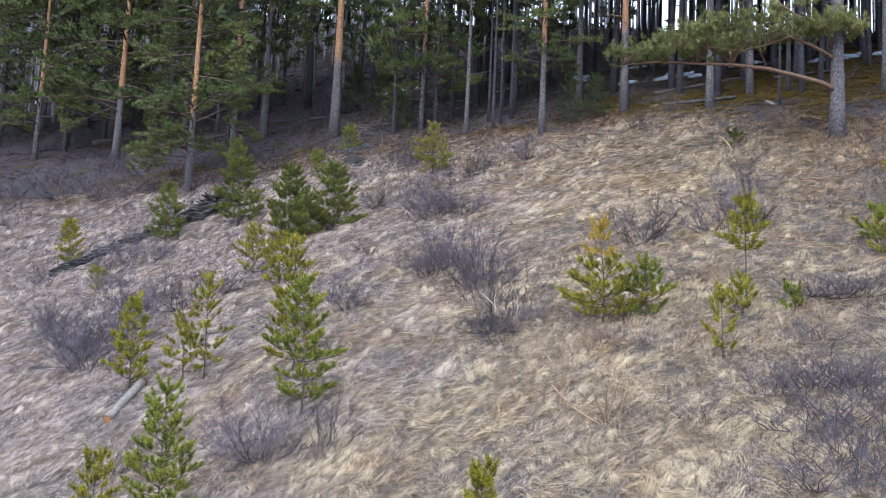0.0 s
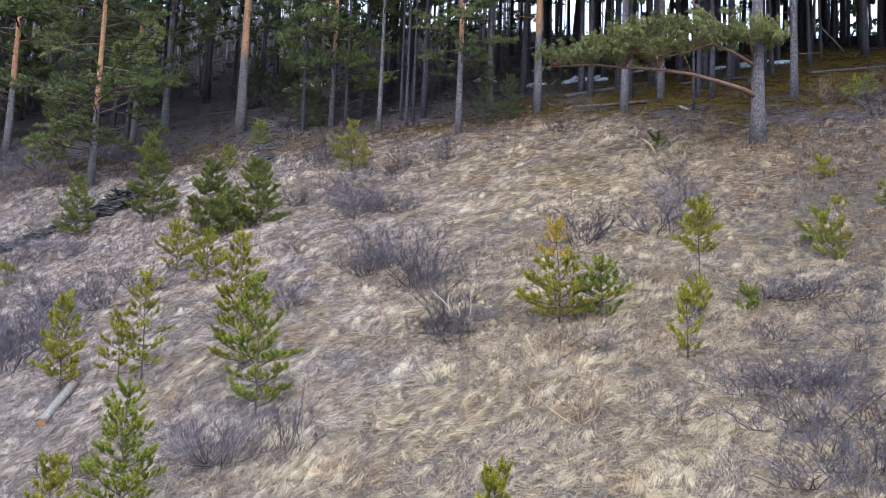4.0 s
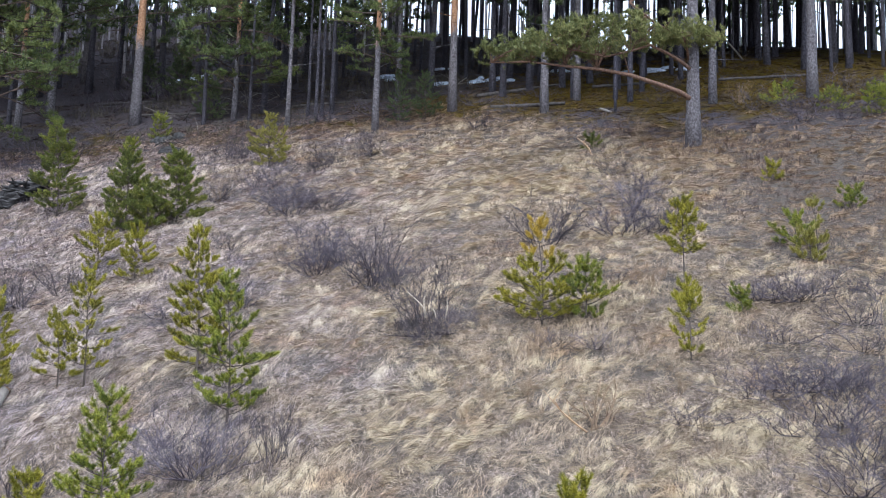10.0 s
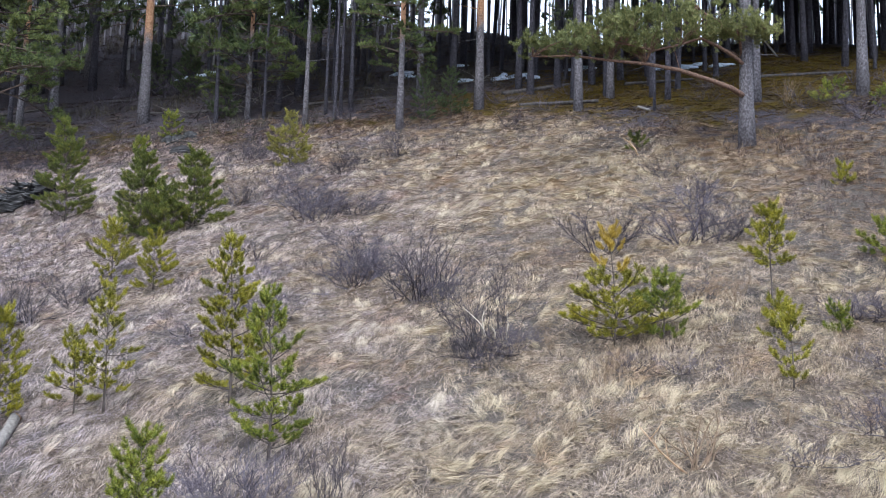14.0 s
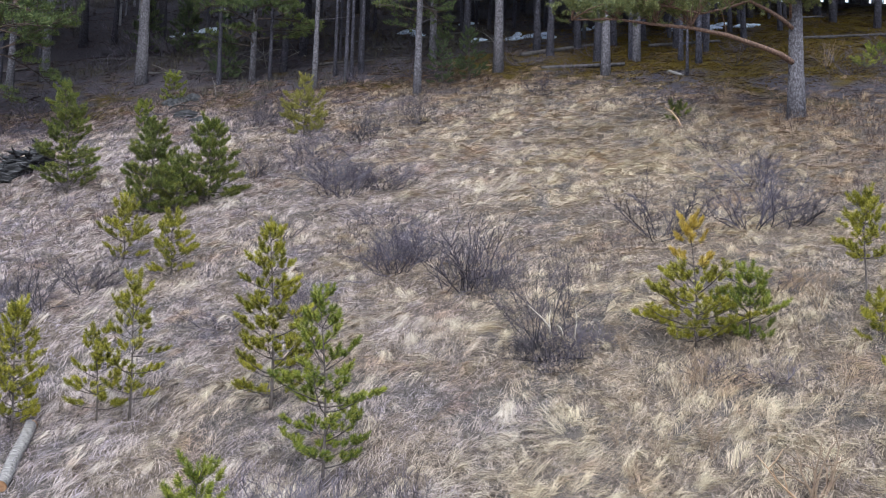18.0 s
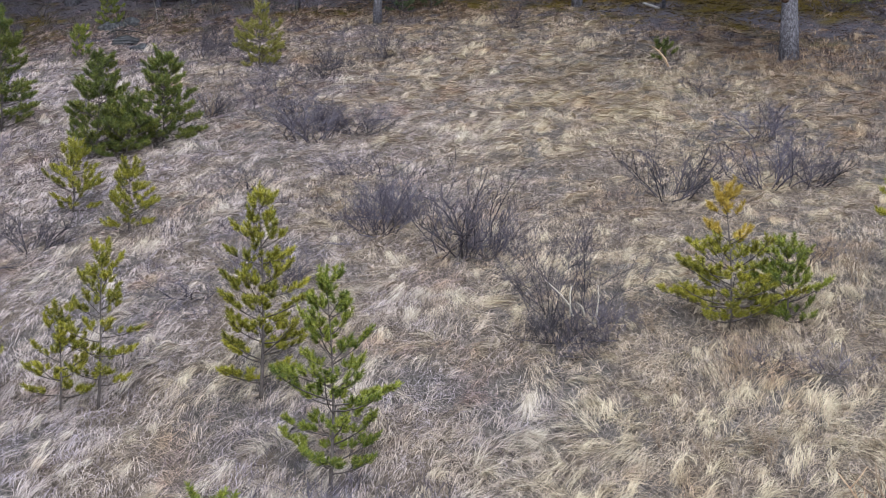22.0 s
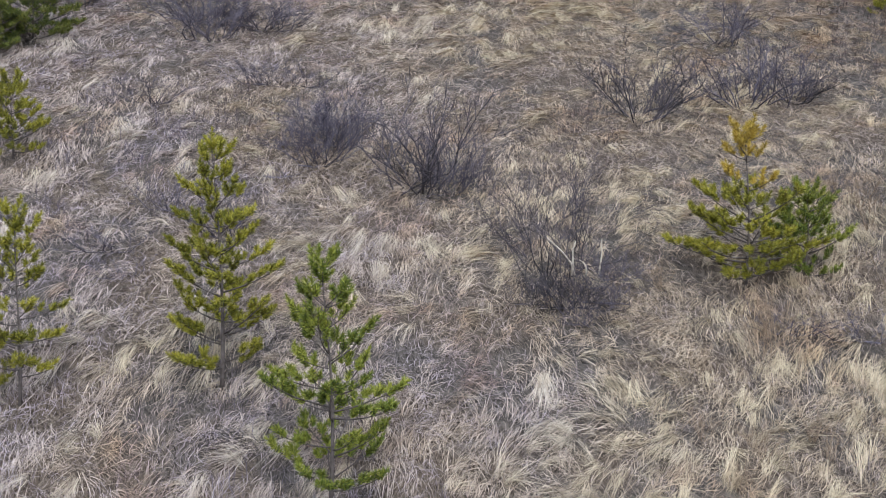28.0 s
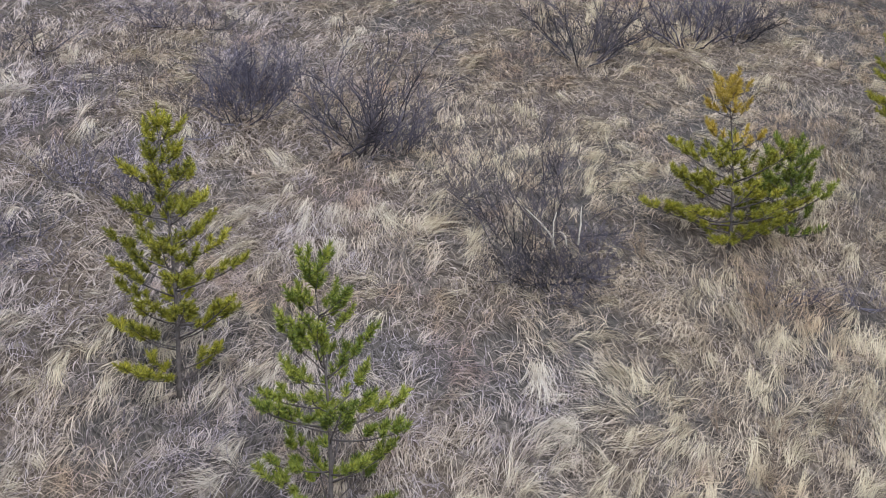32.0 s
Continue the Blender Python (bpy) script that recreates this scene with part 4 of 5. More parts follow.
def scaled_trunk(seed, h, diam, mat, stubs=0):
    w, pts = trunk_mesh(seed, h, mat)
    w.v = [(x * diam if abs(x) < 3 else x, y * diam, z) for x, y, z in w.v]
    if stubs:
        stub_branches(w, np.random.default_rng(seed + 900), pts, 1.5, 7, stubs)
    return w.mesh("trunk", mat)


def limb_meshes(seed, length, droop, mat, count=17, long=0.10, wide=0.0145, bare=False):
    """A spreading pine limb about `length` long along +x, that carries a flat plate of upturned needle tufts."""
    rng = np.random.default_rng(seed)
    w, shoots = Wood(), []
    pts, d = [Vector((0, 0, 0))], Vector((1, 0, 0.18))
    for k in range(6):
        d = (d + Vector((0, rng.normal(0, 0.12), droop + rng.normal(0, 0.05)))).normalized()
        pts.append(pts[-1] + d * length / 6)
    w.tube(pts, [0.024 - 0.0032 * k for k in range(7)], 5)
    n = int(length * 6)
    for k in range(n):
        s = 0.28 + 0.72 * (k + rng.random()) / n
        j = min(int(s * 6), 5)
        p = pts[j].lerp(pts[j + 1], s * 6 - j)
        sg = 1 if k % 2 else -1
        sd = Vector((0.75, sg * rng.uniform(0.45, 1.0), rng.uniform(-0.06, 0.12)))
        ll = (0.22 + 0.40 * length * (1.1 - s)) * rng.uniform(0.6, 1.1)
        q, e = twig_run(rng, p, sd, ll, 3, 0.02, 0.12)
        if not bare:
            w.tube(q, [0.014, 0.011, 0.008, 0.004], 3, False)
        m = max(3, int(ll * 10))
        for i in range(m):
            t = 0.35 + 0.65 * (i + rng.random()) / m
            jj = min(int(t * 3), 2)
            pp = q[jj].lerp(q[jj + 1], t * 3 - jj) + Vector((rng.normal(0, 0.03), rng.normal(0, 0.03), 0))
            shoots.append((pp, e * 0.7 + Vector((rng.normal(0, 0.3), rng.normal(0, 0.3), rng.uniform(0.25, 0.7))), rng.uniform(0.08, 0.15)))
    return w.mesh("limb", M_BRANCH), needles_mesh("needles", shoots, count, long, wide, mat, rng)


SPRAYS = [limb_meshes(300 + i, 1.6 + 0.3 * (i % 3), (-0.05, -0.10, 0.02)[i % 3], M_NEEDLE_EDGE, 36) for i in range(6)]

FAR_SPRAYS = [limb_meshes(320 + i, 1.7, -0.04, M_NEEDLE_OLD, 7, 0.18, 0.04, True) for i in range(3)]


def add_limb(tree, rng, z, az, size):
    wood, leaf = SPRAYS[rng.integers(0, len(SPRAYS))]
    ob = part("limb", wood, tree)
    ob.matrix_basis = pose(0, 0, z, rng.uniform(-12, 12), rng.uniform(-14, 12), math.degrees(az)) @ Matrix.Scale(size, 4)
    part("needles", leaf, ob)


def crown_mesh(seed, lo, hi, radius, mat, clumps=72, long=0.8, wide=0.36, per=12):
    rng = np.random.default_rng(seed)
    shoots = []
    for _ in range(clumps):
        s = rng.random()
        r = radius * math.sqrt(rng.random()) * (0.45 + 0.9 * s * (1.15 - s) * 2)
        a = rng.uniform(0, 6.28)
        p = Vector((r * math.cos(a), r * math.sin(a), lo + (hi - lo) * s))
        shoots.append((p, Vector((math.cos(a), math.sin(a), 0.4)), 0.6))
    return needles_mesh("crown", shoots, per, long, wide, mat, rng)


CROWNS = [crown_mesh(400 + i, 7.5, 17.0, 2.0, M_NEEDLE_OLD) for i in range(4)]
LOW_CROWNS = [crown_mesh(440 + i, 2.6, 17.0, 1.9, M_NEEDLE_OLD, 84, 0.34, 0.09, 22) for i in range(4)]
TRUNKS = [scaled_trunk(420 + i, 17.0, 0.30, M_BARK_SHADED, 3) for i in range(6)]
TALL = "tall pine with a bare trunk at the edge of the wood"


def edge_pine(x, y, diam, seed, bark, label=TALL, limbs=(), h=17.0, stubs=3):
    """A pine of the wood's edge. limbs: (low, high, count, size, facing, spread)."""
    rng = np.random.default_rng(seed)
    ob = thing("pine_tree", label, "pine tree", pose(x, y, gz(x, y)), "pines of the wood")
    part("trunk", scaled_trunk(seed, h, diam, bark, stubs), ob)
    for lo, hi, count, size, facing, wide in limbs:
        for k in range(count):
            z = lo + (hi - lo) * (k + rng.random()) / count
            add_limb(ob, rng, z, radians(facing) + rng.uniform(-1, 1) * radians(wide), size * rng.uniform(0.75, 1.2))
    part("crown", CROWNS[seed % 4], ob)
    return ob


BUSHY = "pine at the wood's edge with layered needle boughs hanging low"
edge_pine(-22.6, 62.8, 0.26, 501, M_BARK_ORANGE, limbs=((4.0, 10, 12, 1.4, 0, 180),))
edge_pine(-16.0, 54.4, 0.37, 502, M_BARK_ORANGE, BUSHY, ((1.8, 3.2, 5, 1.9, 190, 40), (3.0, 9.5, 26, 1.8, 0, 180)))
edge_pine(-10.6, 46.1, 0.28, 503, M_BARK_ORANGE, BUSHY, ((1.0, 2.2, 6, 1.35, 200, 70), (1.9, 7.6, 40, 1.5, 0, 180)))
edge_pine(-10.1, 52.15, 0.27, 504, M_BARK_ORANGE, BUSHY, ((2.4, 8, 22, 1.2, 0, 180),))
edge_pine(-9.0, 53.7, 0.34, 505, M_BARK, TALL, ((4.2, 9, 12, 1.3, 0, 180),))
edge_pine(-5.4, 51.1, 0.44, 506, M_BARK_ORANGE, "tall pine with grey lower bark and orange upper trunk", ((4.6, 9, 7, 1.2, 20, 90), (4.4, 9, 6, 1.2, 180, 60)), stubs=7)
edge_pine(-20.6, 56.5, 0.24, 521, M_BARK_ORANGE, BUSHY, ((1.6, 9, 30, 1.4, 0, 180),))
edge_pine(-24.2, 59.5, 0.26, 522, M_BARK_ORANGE, BUSHY, ((1.8, 9, 28, 1.4, 0, 180),))
edge_pine(-18.2, 60.5, 0.26, 523, M_BARK, BUSHY, ((2.0, 9, 24, 1.4, 0, 180),))
edge_pine(-13.6, 57.5, 0.26, 524, M_BARK, BUSHY, ((3.0, 9, 20, 1.3, 0, 180),))
edge_pine(-8.3, 63.4, 0.42, 507, M_BARK)
edge_pine(0.43, 46.7, 0.19, 508, M_BARK, "slender pale pine trunk at the edge of the wood", ((4.5, 8, 6, 0.8, 0, 180),))
edge_pine(-1.5, 49.2, 0.22, 509, M_BARK_ORANGE, BUSHY, ((1.2, 8, 44, 1.35, 0, 180),))
edge_pine(3.2, 43.0, 0.24, 510, M_BARK_ORANGE, "slender pine with orange upper bark and a low tufted crown", ((2.0, 2.8, 3, 0.8, 175, 40), (2.7, 7.5, 30, 0.95, 0, 180)))
edge_pine(5.2, 48.9, 0.27, 511, M_BARK)
edge_pine(6.55, 44.9, 0.33, 512, M_BARK_ORANGE, h=19)
edge_pine(9.2, 41.6, 0.29, 513, M_BARK, limbs=((4.5, 8, 6, 0.9, 0, 180),))
edge_pine(17.9, 37.9, 0.38, 514, M_BARK)
edge_pine(14.8, 39.4, 0.28, 515, M_BARK)
edge_pine(11.1, 43.4, 0.27, 516, M_BARK)
for i, (x, y, dm) in enumerate(((1.82, 47.3, 0.13), (1.37, 48.1, 0.13), (2.47, 49.0, 0.17), (12.3, 42.4, 0.17), (11.2, 43.9, 0.17), (12.5, 41.5, 0.2), (11.26, 39.9, 0.09),
                                (1.5, 46.6, 0.14), (2.3, 47.9, 0.18), (-0.9, 48.8, 0.13), (-10.6, 53.4, 0.2), (-8.0, 61.4, 0.36), (-3.4, 59.9, 0.36),
                                (-21.3, 66.2, 0.26), (-23.2, 67.4, 0.26), (-21.9, 71.0, 0.27))):
    edge_pine(x, y, dm, 530 + i, M_BARK_SHADED, "slim pine trunk inside the shaded wood")


def big_pine(x, y):
    """The lone thick pine with a long low limb."""
    rng = np.random.default_rng(77)
    ob = thing("pine_tree", "thick grey-barked pine with one long limb sweeping low over the slope", "pine tree", pose(x, y, gz(x, y)), "pines of the wood")
    part("trunk", scaled_trunk(77, 16, 0.43, M_BARK, 3), ob)
    ways = (((-0.1, -0.1, 1.45), (-0.5, -0.15, 1.62), (-1.1, -0.2, 1.75), (-2.1, -0.2, 1.96), (-3.1, -0.15, 2.05), (-4.1, -0.1, 2.05), (-5.1, 0.0, 2.1), (-6.3, 0.0, 1.95)),
            ((-0.1, -0.1, 2.38), (-0.45, -0.15, 2.58), (-0.9, -0.2, 2.76), (-1.45, -0.2, 2.95), (-2.1, -0.3, 2.66), (-2.9, -0.3, 2.4), (-3.8, -0.4, 2.45), (-4.7, -0.4, 2.55)),
            ((-0.1, 0.0, 2.6), (-0.3, -0.3, 2.95), (-0.5, -0.5, 3.2), (-0.2, -0.6, 3.3), (0.1, -0.6, 3.3), (0.3, -0.6, 3.3), (0.5, -0.6, 3.35), (0.65, -0.6, 3.3)),
            ((-0.1, 0.0, 5.2), (-0.8, -0.1, 5.1), (-1.6, -0.2, 4.7), (-2.1, -0.2, 4.2), (-1.6, -0.3, 3.8), (-1.3, -0.3, 3.6), (-1.0, -0.3, 3.5), (-0.8, -0.3, 3.4)))
    for i, way in enumerate(ways):
        w = Wood()
        w.tube(way, [(0.085, 0.06, 0.04, 0.075)[i] * (1 - 0.11 * k) for k in range(8)], 7)
        shoots = []
        for _ in range((62, 52, 26, 30)[i]):
            x = ((-6.6, -2.4), (-4.9, -1.2), (-0.5, 0.7), (-2.0, -0.2))[i]
            x = rng.uniform(*x)
            lo = np.interp(x, (-7, -5, -3, -1, 0.5), (1.85, 2.1, 2.4, 2.95, 3.05))
            hi = np.interp(x, (-7, -5, -3.4, -1.4, 0.6), (2.0, 2.75, 3.35, 3.7, 3.4))
            p = Vector((x, rng.normal(-0.2, 0.45), rng.uniform(lo, hi)))
            near = min((Vector(q) for q in way), key=lambda q: (q - p).length)
            w.tube([near, near.lerp(p, 0.5) + Vector((0, 0, 0.06)), p], [0.018, 0.012, 0.007], 4, False)
            q, e = twig_run(rng, p, (rng.normal(-0.5, 0.7), rng.normal(0, 0.7), rng.uniform(0.0, 0.5)), rng.uniform(0.25, 0.55), 2, 0.05)
            for pp in (p, q[1], q[2]):
                for _ in range(4):
                    shoots.append((pp + Vector(rng.normal(0, 0.09, 3)), Vector((rng.normal(-0.2, 0.5), rng.normal(0, 0.5), rng.uniform(0.1, 0.8))), rng.uniform(0.10, 0.18)))
        limb = part("limb", w.mesh("limb", M_LIMB), ob, "long reddish limb")
        part("needles", needles_mesh("needles", shoots, 58, 0.095, 0.013, M_NEEDLE_PALE, rng), limb)
    for k in range(14):
        add_limb(ob, rng, 5.6 + 0.35 * k, rng.uniform(0, 6.28), 0.8)
    part("crown", CROWNS[1], ob)


big_pine(11.12, 33.5)


def forest_spots():
    rng = np.random.default_rng(61)
    placed = []
    while len(placed) < 1450:
        x, y = rng.uniform(-60, 60), rng.uniform(36, 146)
        if y < 49.0 - (0.24 if x < 8 else 0.4) * x + 2.5 * math.sin(x * 0.4) + (1.3 if x > 8 else 0) or y > 112 - 1.6 * min(max(x, -22), 20) or x > 9 + 0.62 * y or x < -7 - 0.42 * y or (x < -3 and y < 57):
            continue
        if rng.random() > (0.6 if x < -6 else 0.42 if x < 8 else 0.85) or any((x - a) ** 2 + (y - b) ** 2 < 1.1 for a, b in placed):
            continue
        placed.append((x, y))
    return sorted(placed, key=lambda p: p[0] ** 2 * 0.3 + p[1] ** 2)


def forest():
    """The nearest pines stand as trees of their own; the far ones are one joined wood."""
    rng = np.random.default_rng(62)
    spots = forest_spots()
    for i, (x, y) in enumerate(spots[:240]):
        d = rng.uniform(0.35, 1.0)
        ob = thing("pine_tree", "tall slim pine standing in the shaded wood", "pine tree", pose(x, y, gz(x, y), 0, 0, rng.uniform(0, 360)), "pines of the wood")
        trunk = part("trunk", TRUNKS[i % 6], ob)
        trunk.matrix_basis = Matrix.Diagonal((d, d, rng.uniform(0.9, 1.15), 1)) @ pose(0, 0, 0, rng.normal(0, 1.2), rng.normal(0, 1.2), 0)
        part("crown", LOW_CROWNS[i % 4] if x < 6 - 0.1 * (y - 50) else CROWNS[i % 4], ob)
        if i % 3 == 0:
            for _ in range(5):
                wood, leaf = FAR_SPRAYS[rng.integers(0, 3)]
                limb = part("limb", wood, ob)
                limb.matrix_basis = pose(0, 0, rng.uniform(2.5, 8), rng.uniform(-12, 12), rng.uniform(-14, 12), rng.uniform(0, 360)) @ Matrix.Scale(rng.uniform(0.7, 1.2), 4)
                part("needles", leaf, limb)
    low_v = np.array([v.co for v in crown_mesh(430, 2.0, 9.5, 1.5, M_NEEDLE_OLD, 16).vertices])[::1].reshape(16, 12, 3, 3)[:, :7].reshape(-1, 3)
    w = Wood()
    leaf_v = np.array([v.co for v in CROWNS[0].vertices])[:150]
    leaves = []
    for x, y in spots[240:]:
        z, r = gz(x, y), rng.uniform(0.045, 0.095)
        lx, ly = rng.normal(0, 0.5, 2)
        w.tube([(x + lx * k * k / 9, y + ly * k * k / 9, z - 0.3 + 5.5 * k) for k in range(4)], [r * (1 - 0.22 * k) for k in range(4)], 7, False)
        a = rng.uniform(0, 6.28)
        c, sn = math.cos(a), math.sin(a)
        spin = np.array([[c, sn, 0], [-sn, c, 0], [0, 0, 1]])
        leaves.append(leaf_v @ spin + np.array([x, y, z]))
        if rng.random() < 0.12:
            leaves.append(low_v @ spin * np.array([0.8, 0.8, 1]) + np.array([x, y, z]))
    tagged(new("far_pine_trunks", w.mesh("far_pine_trunks", M_BARK_HAZE)), "dense stand of far pine trunks with bright sky between them", "pine wood", kind="stuff")
    v = np.concatenate(leaves)
    me = fast_mesh("far_pine_canopy", v, None, np.arange(len(v)).reshape(-1, 3), M_NEEDLE_OLD)
    tagged(new("far_pine_canopy", me), "dark needle canopy of the far pines", "pine wood", kind="stuff")


forest()


# ---- logs, stones, snow, dead wood ----
def sawn_log(a, b, r):
    a, b = Vector((*a, gz(*a) + r * 1.0)), Vector((*b, gz(*b) + r * 1.0))
    ob = thing("sawn_log", "short sawn pine log with bleached bark lying downhill", "log", look(a, b) @ pose(0, 0, 0, 0, -0, 0))
    n = (b - a).length
    w = Wood()
    rng = np.random.default_rng(3)
    w.tube([(0.012 * math.sin(k * 1.3), 0.01 * math.cos(k), -n * k / 8) for k in range(9)], [r * (1 + 0.03 * rng.normal()) for _ in range(9)], 18, False)
    part("bark", w.mesh("bark", M_LOG), ob)
    for z, s in ((0.004, 1), (-n - 0.004, -1)):
        e = Wood()
        e.tube([(0, 0, z), (0, 0, z - 0.03 * s)], [r * 0.93, r * 0.95], 18)
        part("sawn_end", e.mesh("sawn_end", M_LOG_END), ob, "orange-brown sawn end")


sawn_log((-7.2, 25.5), (-6.92, 27.1), 0.10)


def fallen_trunk(way, r0, r1, mat, label, rough=0.15, lift=0.6, snags=0, ragged=0.0):
    rng = np.random.default_rng(int(abs(way[0][0]) * 10))
    w = Wood()
    pts, rad = [], []
    n = 14
    for k in range(n + 1):
        s = k / n * (len(way) - 1)
        j = min(int(s), len(way) - 2)
        x = way[j][0] + (way[j + 1][0] - way[j][0]) * (s - j)
        y = way[j][1] + (way[j + 1][1] - way[j][1]) * (s - j)
        r = r0 + (r1 - r0) * k / n
        pts.append((x, y, float(hill(x, y)) + r * lift))
        rad.append(r * (1 + rough * rng.normal()))
    o = Vector(pts[0])
    ob = thing("fallen_trunk", label, "log", Matrix.Translation(o))
    w.tube([Vector(p) - o for p in pts], rad, 18 if ragged else 9)
    if ragged:
        for i, p in enumerate(w.v):
            k = min(i // 18, n)
            c = Vector(pts[k]) - o
            w.v[i] = tuple(c + (Vector(p) - c) * (1 + ragged * (noise.noise(Vector(((i % 18) * 0.9, k * 0.25, r0))) + 0.6 * rng.normal(0, 0.6))))
    log = w.mesh("trunk", mat)
    if ragged:
        log.polygons.foreach_set("use_smooth", [False] * len(log.polygons))
    part("trunk", log, ob)
    for _ in range(44 if ragged else 0):
        k = rng.integers(0, n - 2)
        r = rad[k]
        a = rng.uniform(0.2, 2.9)
        p, q = Vector(pts[k]) - o, Vector(pts[min(k + rng.integers(1, 4), n)]) - o
        side = (q - p).cross(Vector((0, 0, 1))).normalized()
        off = side * math.cos(a) * r + Vector((0, 0, math.sin(a) * r))
        e = Wood()
        e.tube([p + off * 0.95, p.lerp(q, 0.5) + off * rng.uniform(0.95, 1.2), q + off * rng.uniform(0.8, 1.9)], [0.055, 0.075, 0.012], 4)
        part("splinter", e.mesh("splinter", mat), ob)
    for _ in range(snags):
        p = Vector(pts[rng.integers(0, n)]) - o
        q, _ = twig_run(rng, p, (rng.normal(0, 1), rng.normal(0, 1), 0.9), rng.uniform(0.3, 0.9), 3)
        e = Wood()
        e.tube(q, [0.03, 0.022, 0.015, 0.006], 4)
        part("snag", e.mesh("snag", mat), ob)
    return ob


fallen_trunk(((-8.0, 42.3), (-8.9, 41.6), (-10.0, 40.8)), 0.36, 0.22, M_ROT, "thick splintered butt of a rotten fallen trunk, nearly black", 0.26, 0.6, 14, 0.4)
fallen_trunk(((-9.8, 40.95), (-11.4, 39.8), (-13.2, 38.6)), 0.20, 0.09, M_ROT, "long rotten fallen trunk half sunk in the grass", 0.28, 0.35, 8, 0.4)
fallen_trunk(((7.9, 44.2), (10.5, 43.0)), 0.09, 0.06, M_FALLEN, "thin fallen trunk on the needle litter", 0.05)
fallen_trunk(((8.1, 47.0), (12.0, 47.4)), 0.11, 0.06, M_FALLEN, "thin fallen trunk on the needle litter", 0.05)
fallen_trunk(((-18.4, 58.4), (-16.0, 58.5)), 0.22, 0.18, M_FALLEN, "grey fallen log under the pines", 0.08)
fallen_trunk(((-5.2, 52.8), (-1.5, 51.2)), 0.08, 0.05, M_FALLEN, "thin fallen trunk on the needle litter", 0.05)
for ax, ay, bx, by in ((1.0, 50.5, 4.4, 49.6), (-3.0, 54.5, 0.4, 55.6), (3.6, 52.5, 7.2, 50.6), (12.6, 45.6, 15.2, 45.0), (-13.0, 55.5, -9.8, 56.6), (6.0, 53.6, 9.4, 54.0), (-7.4, 57.0, -4.2, 56.0), (17.2, 43.6, 20.6, 42.6)):
    fallen_trunk(((ax, ay), (bx, by)), 0.075, 0.045, M_FALLEN, "thin fallen trunk on the needle litter", 0.06, 0.9, 4)
fallen_trunk(((11.03, 40.7), (11.1, 39.9)), 0.06, 0.05, M_LOG, "short pale broken log at the wood's edge", 0.1, 1.0)


def dead_branch(x, y, tip, r, label, mat=M_DEADWOOD):
    rng = np.random.default_rng(31)
    ob = thing("dead_branch", label, "branch", pose(x, y, gz(x, y)))
    w = Wood()
    pts = [Vector((0, 0, -0.05)), Vector(tip) * 0.35 + Vector((0.06, 0, 0.02)), Vector(tip) * 0.7 + Vector((0.05, 0, 0.03)), Vector(tip)]
    w.tube(pts, [r, r * 0.9, r * 0.7, r * 0.35], 6)
    part("stem", w.mesh("stem", mat), ob)
    e = Wood()
    e.tube([pts[2], pts[2] + Vector((0.12, 0.05, 0.14))], [r * 0.5, r * 0.2], 4)
    part("fork", e.mesh("fork", mat), ob)


dead_branch(8.25, 34.3, (-0.42, 0.15, 0.5), 0.026, "pale barkless broken branch standing in the grass")
dead_branch(-2.95, 46.6, (-0.15, 0, 0.95), 0.012, "pale dead stem standing beside a rock", M_LOG)
dead_branch(21.2, 48.9, (-1.5, 0.2, 1.5), 0.045, "grey dead trunk leaning among the pines", M_LOG)


def brush_pile(x, y, span_, count, seed):
    """A tangle of dead grey branches dropped on the slope."""
    rng = np.random.default_rng(seed)
    ob = thing("brush_pile", "tangled pile of dead grey branches at the wood's edge", "branches", pose(x, y, gz(x, y)))
    for _ in range(count):
        a, r = rng.uniform(0, 6.28), rng.uniform(0.012, 0.028)
        px, py = rng.normal(0, span_ * 0.4, 2)
        z = float(hill(x + px, y + py)) - gz(x, y) + rng.uniform(0.0, 0.25)
        q, d = twig_run(rng, (px, py, z), (math.cos(a), math.sin(a), rng.uniform(-0.1, 0.6)), rng.uniform(0.6, 1.7), 4, -0.03, 0.2)
        w = Wood()
        w.tube(q, [r, r * 0.85, r * 0.7, r * 0.5, r * 0.25], 4)
        for j in (1, 2, 3):
            t, _ = twig_run(rng, q[j], d + Vector(rng.normal(0, 0.7, 3)), rng.uniform(0.2, 0.5), 2)
            w.tube(t, [r * 0.5, r * 0.35, r * 0.2], 3, False)
        part("branch", w.mesh("branch", M_LOG if rng.random() < 0.35 else M_FALLEN), ob)


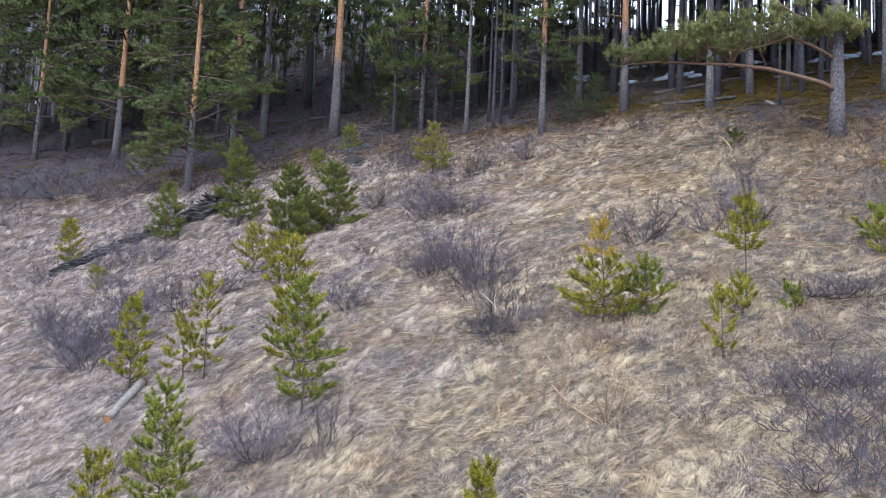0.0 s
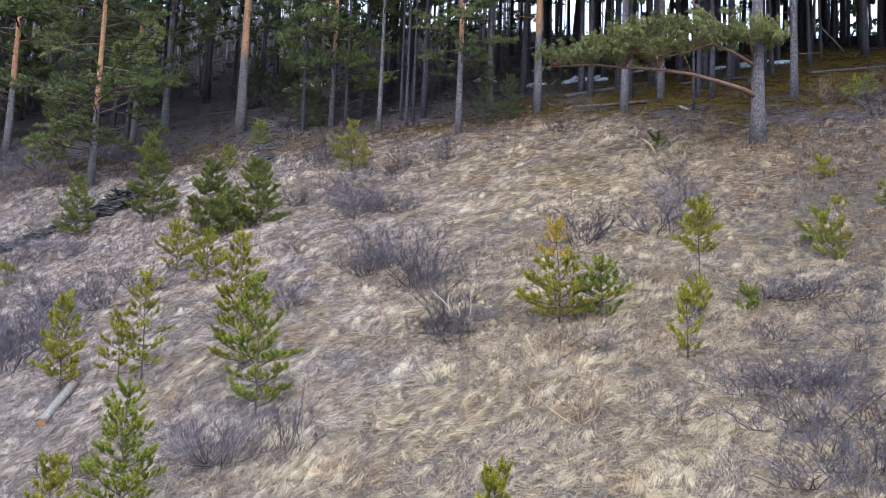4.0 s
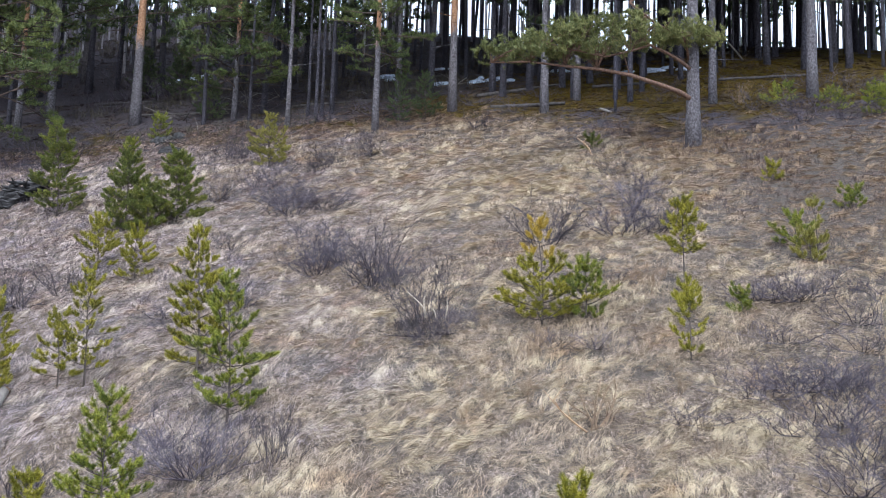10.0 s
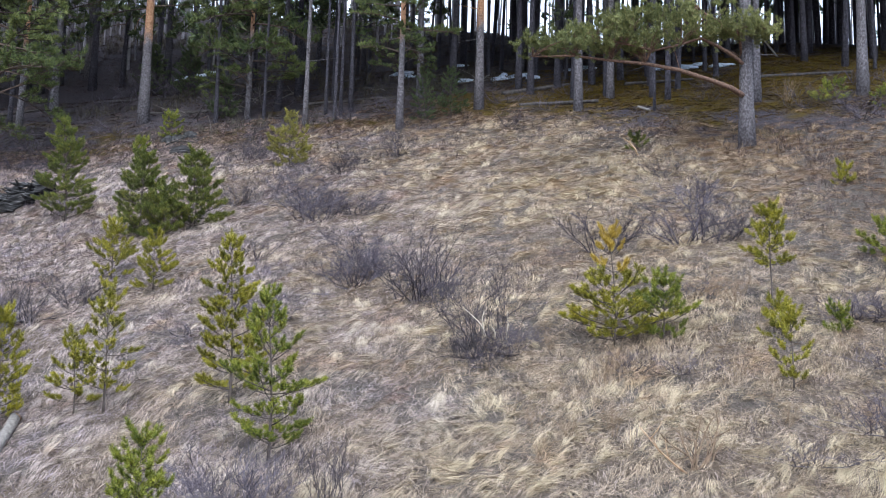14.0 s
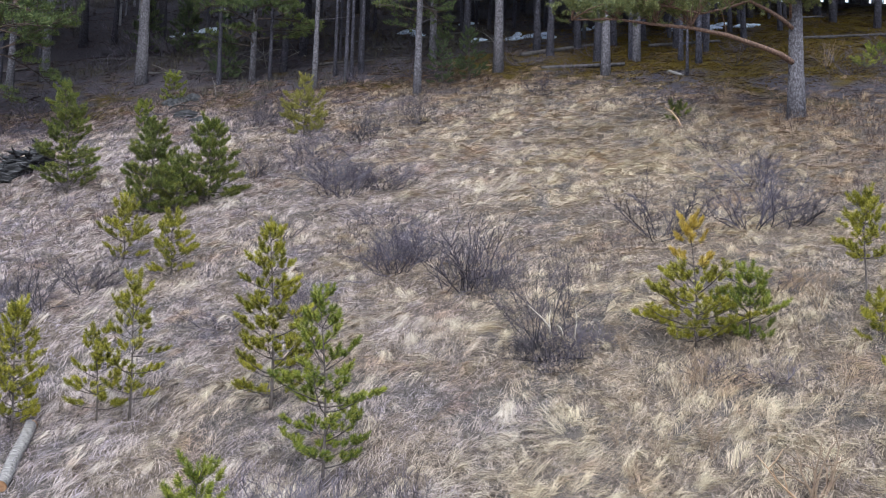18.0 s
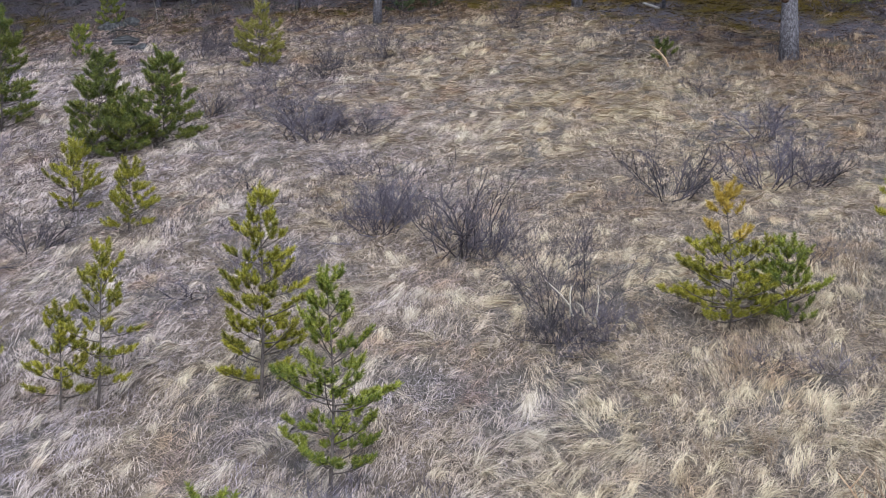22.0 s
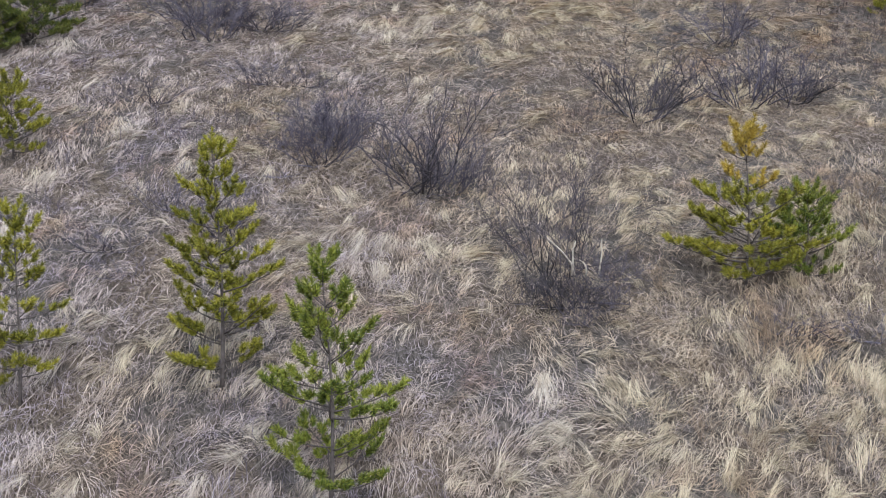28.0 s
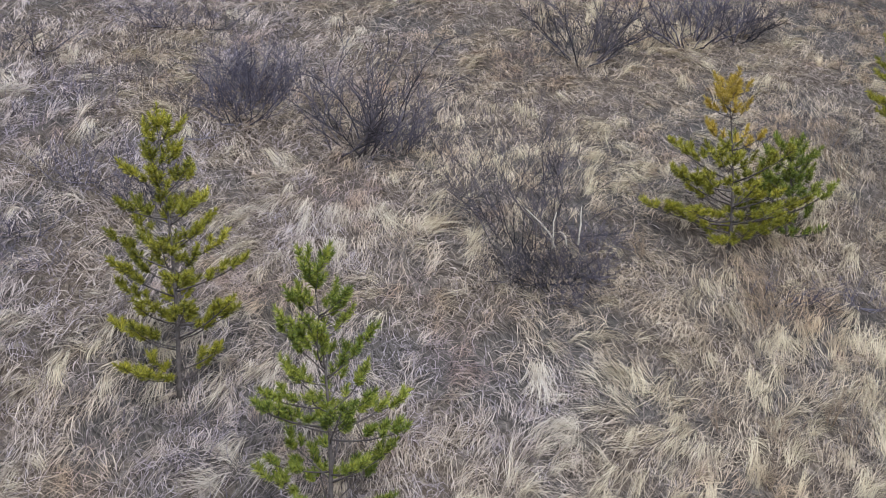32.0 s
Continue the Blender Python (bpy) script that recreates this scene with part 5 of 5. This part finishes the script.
for x, y, reach, count, seed in ((-2.9, 50.6, 1.3, 16, 71), (-1.2, 51.3, 1.2, 12, 72), (-0.4, 52.6, 1.4, 10, 73), (3.6, 50.4, 1.3, 9, 74), (-4.4, 45.8, 0.6, 6, 75), (7.4, 50.6, 1.5, 10, 76)):
    brush_pile(x, y, reach, count, seed)


def lump(name, label, category, x, y, sx, sy, sz, mat, seed, sub=3):
    bm = bmesh.new()
    bmesh.ops.create_icosphere(bm, subdivisions=sub, radius=1)
    for v in bm.verts:
        k = 1 + 0.35 * noise.noise(v.co * 1.3 + Vector((seed, 0, 0))) + 0.18 * noise.noise(v.co * 3.1 + Vector((0, seed, 0)))
        v.co = Vector((v.co.x * sx * k, v.co.y * sy * k, v.co.z * sz * k))
    for v in bm.verts:
        v.co.z += float(hill(x + v.co.x, y + v.co.y)) - float(hill(x, y))
    me = bpy.data.meshes.new(name)
    bm.to_mesh(me)
    bm.free()
    me.materials.append(mat)
    me.polygons.foreach_set("use_smooth", [True] * len(me.polygons))
    ob = tagged(new(name, me), label, category)
    ob.location = (x, y, gz(x, y))
    return ob


lump("rock", "dark lichen-spotted boulder at the wood's edge", "rock", -4.3, 47.2, 0.45, 0.4, 0.25, M_ROCK, 1)
lump("rock", "small grey boulder half sunk in grass", "rock", -3.7, 47.6, 0.3, 0.3, 0.28, M_ROCK, 2)
lump("stump", "low charred-looking hollow stump remnant at the wood's edge", "stump", -4.0, 45.4, 0.42, 0.3, 0.22, M_ROT, 4)
lump("rock", "small grey stone in the grass", "rock", -3.6, 44.6, 0.3, 0.2, 0.16, M_ROCK, 3)
rng = np.random.default_rng(90)
for x, y, reach, bits in ((9.4, 50.8, 0.8, 7), (16.9, 48.5, 0.8, 6), (9.2, 56.4, 0.6, 3), (6.4, 55.0, 0.5, 3), (13.0, 51.5, 0.5, 3), (-3.0, 62.0, 0.7, 3)):
    for k in range(bits):
        size = rng.uniform(0.16, 0.46)
        lump("snow_patch", "patch of old melting snow under the pines", "snow", x + rng.normal(0, reach), y + rng.normal(0, reach * 0.6), size * 1.3, size * 0.8, 0.13, M_SNOW, 10 + k + x)
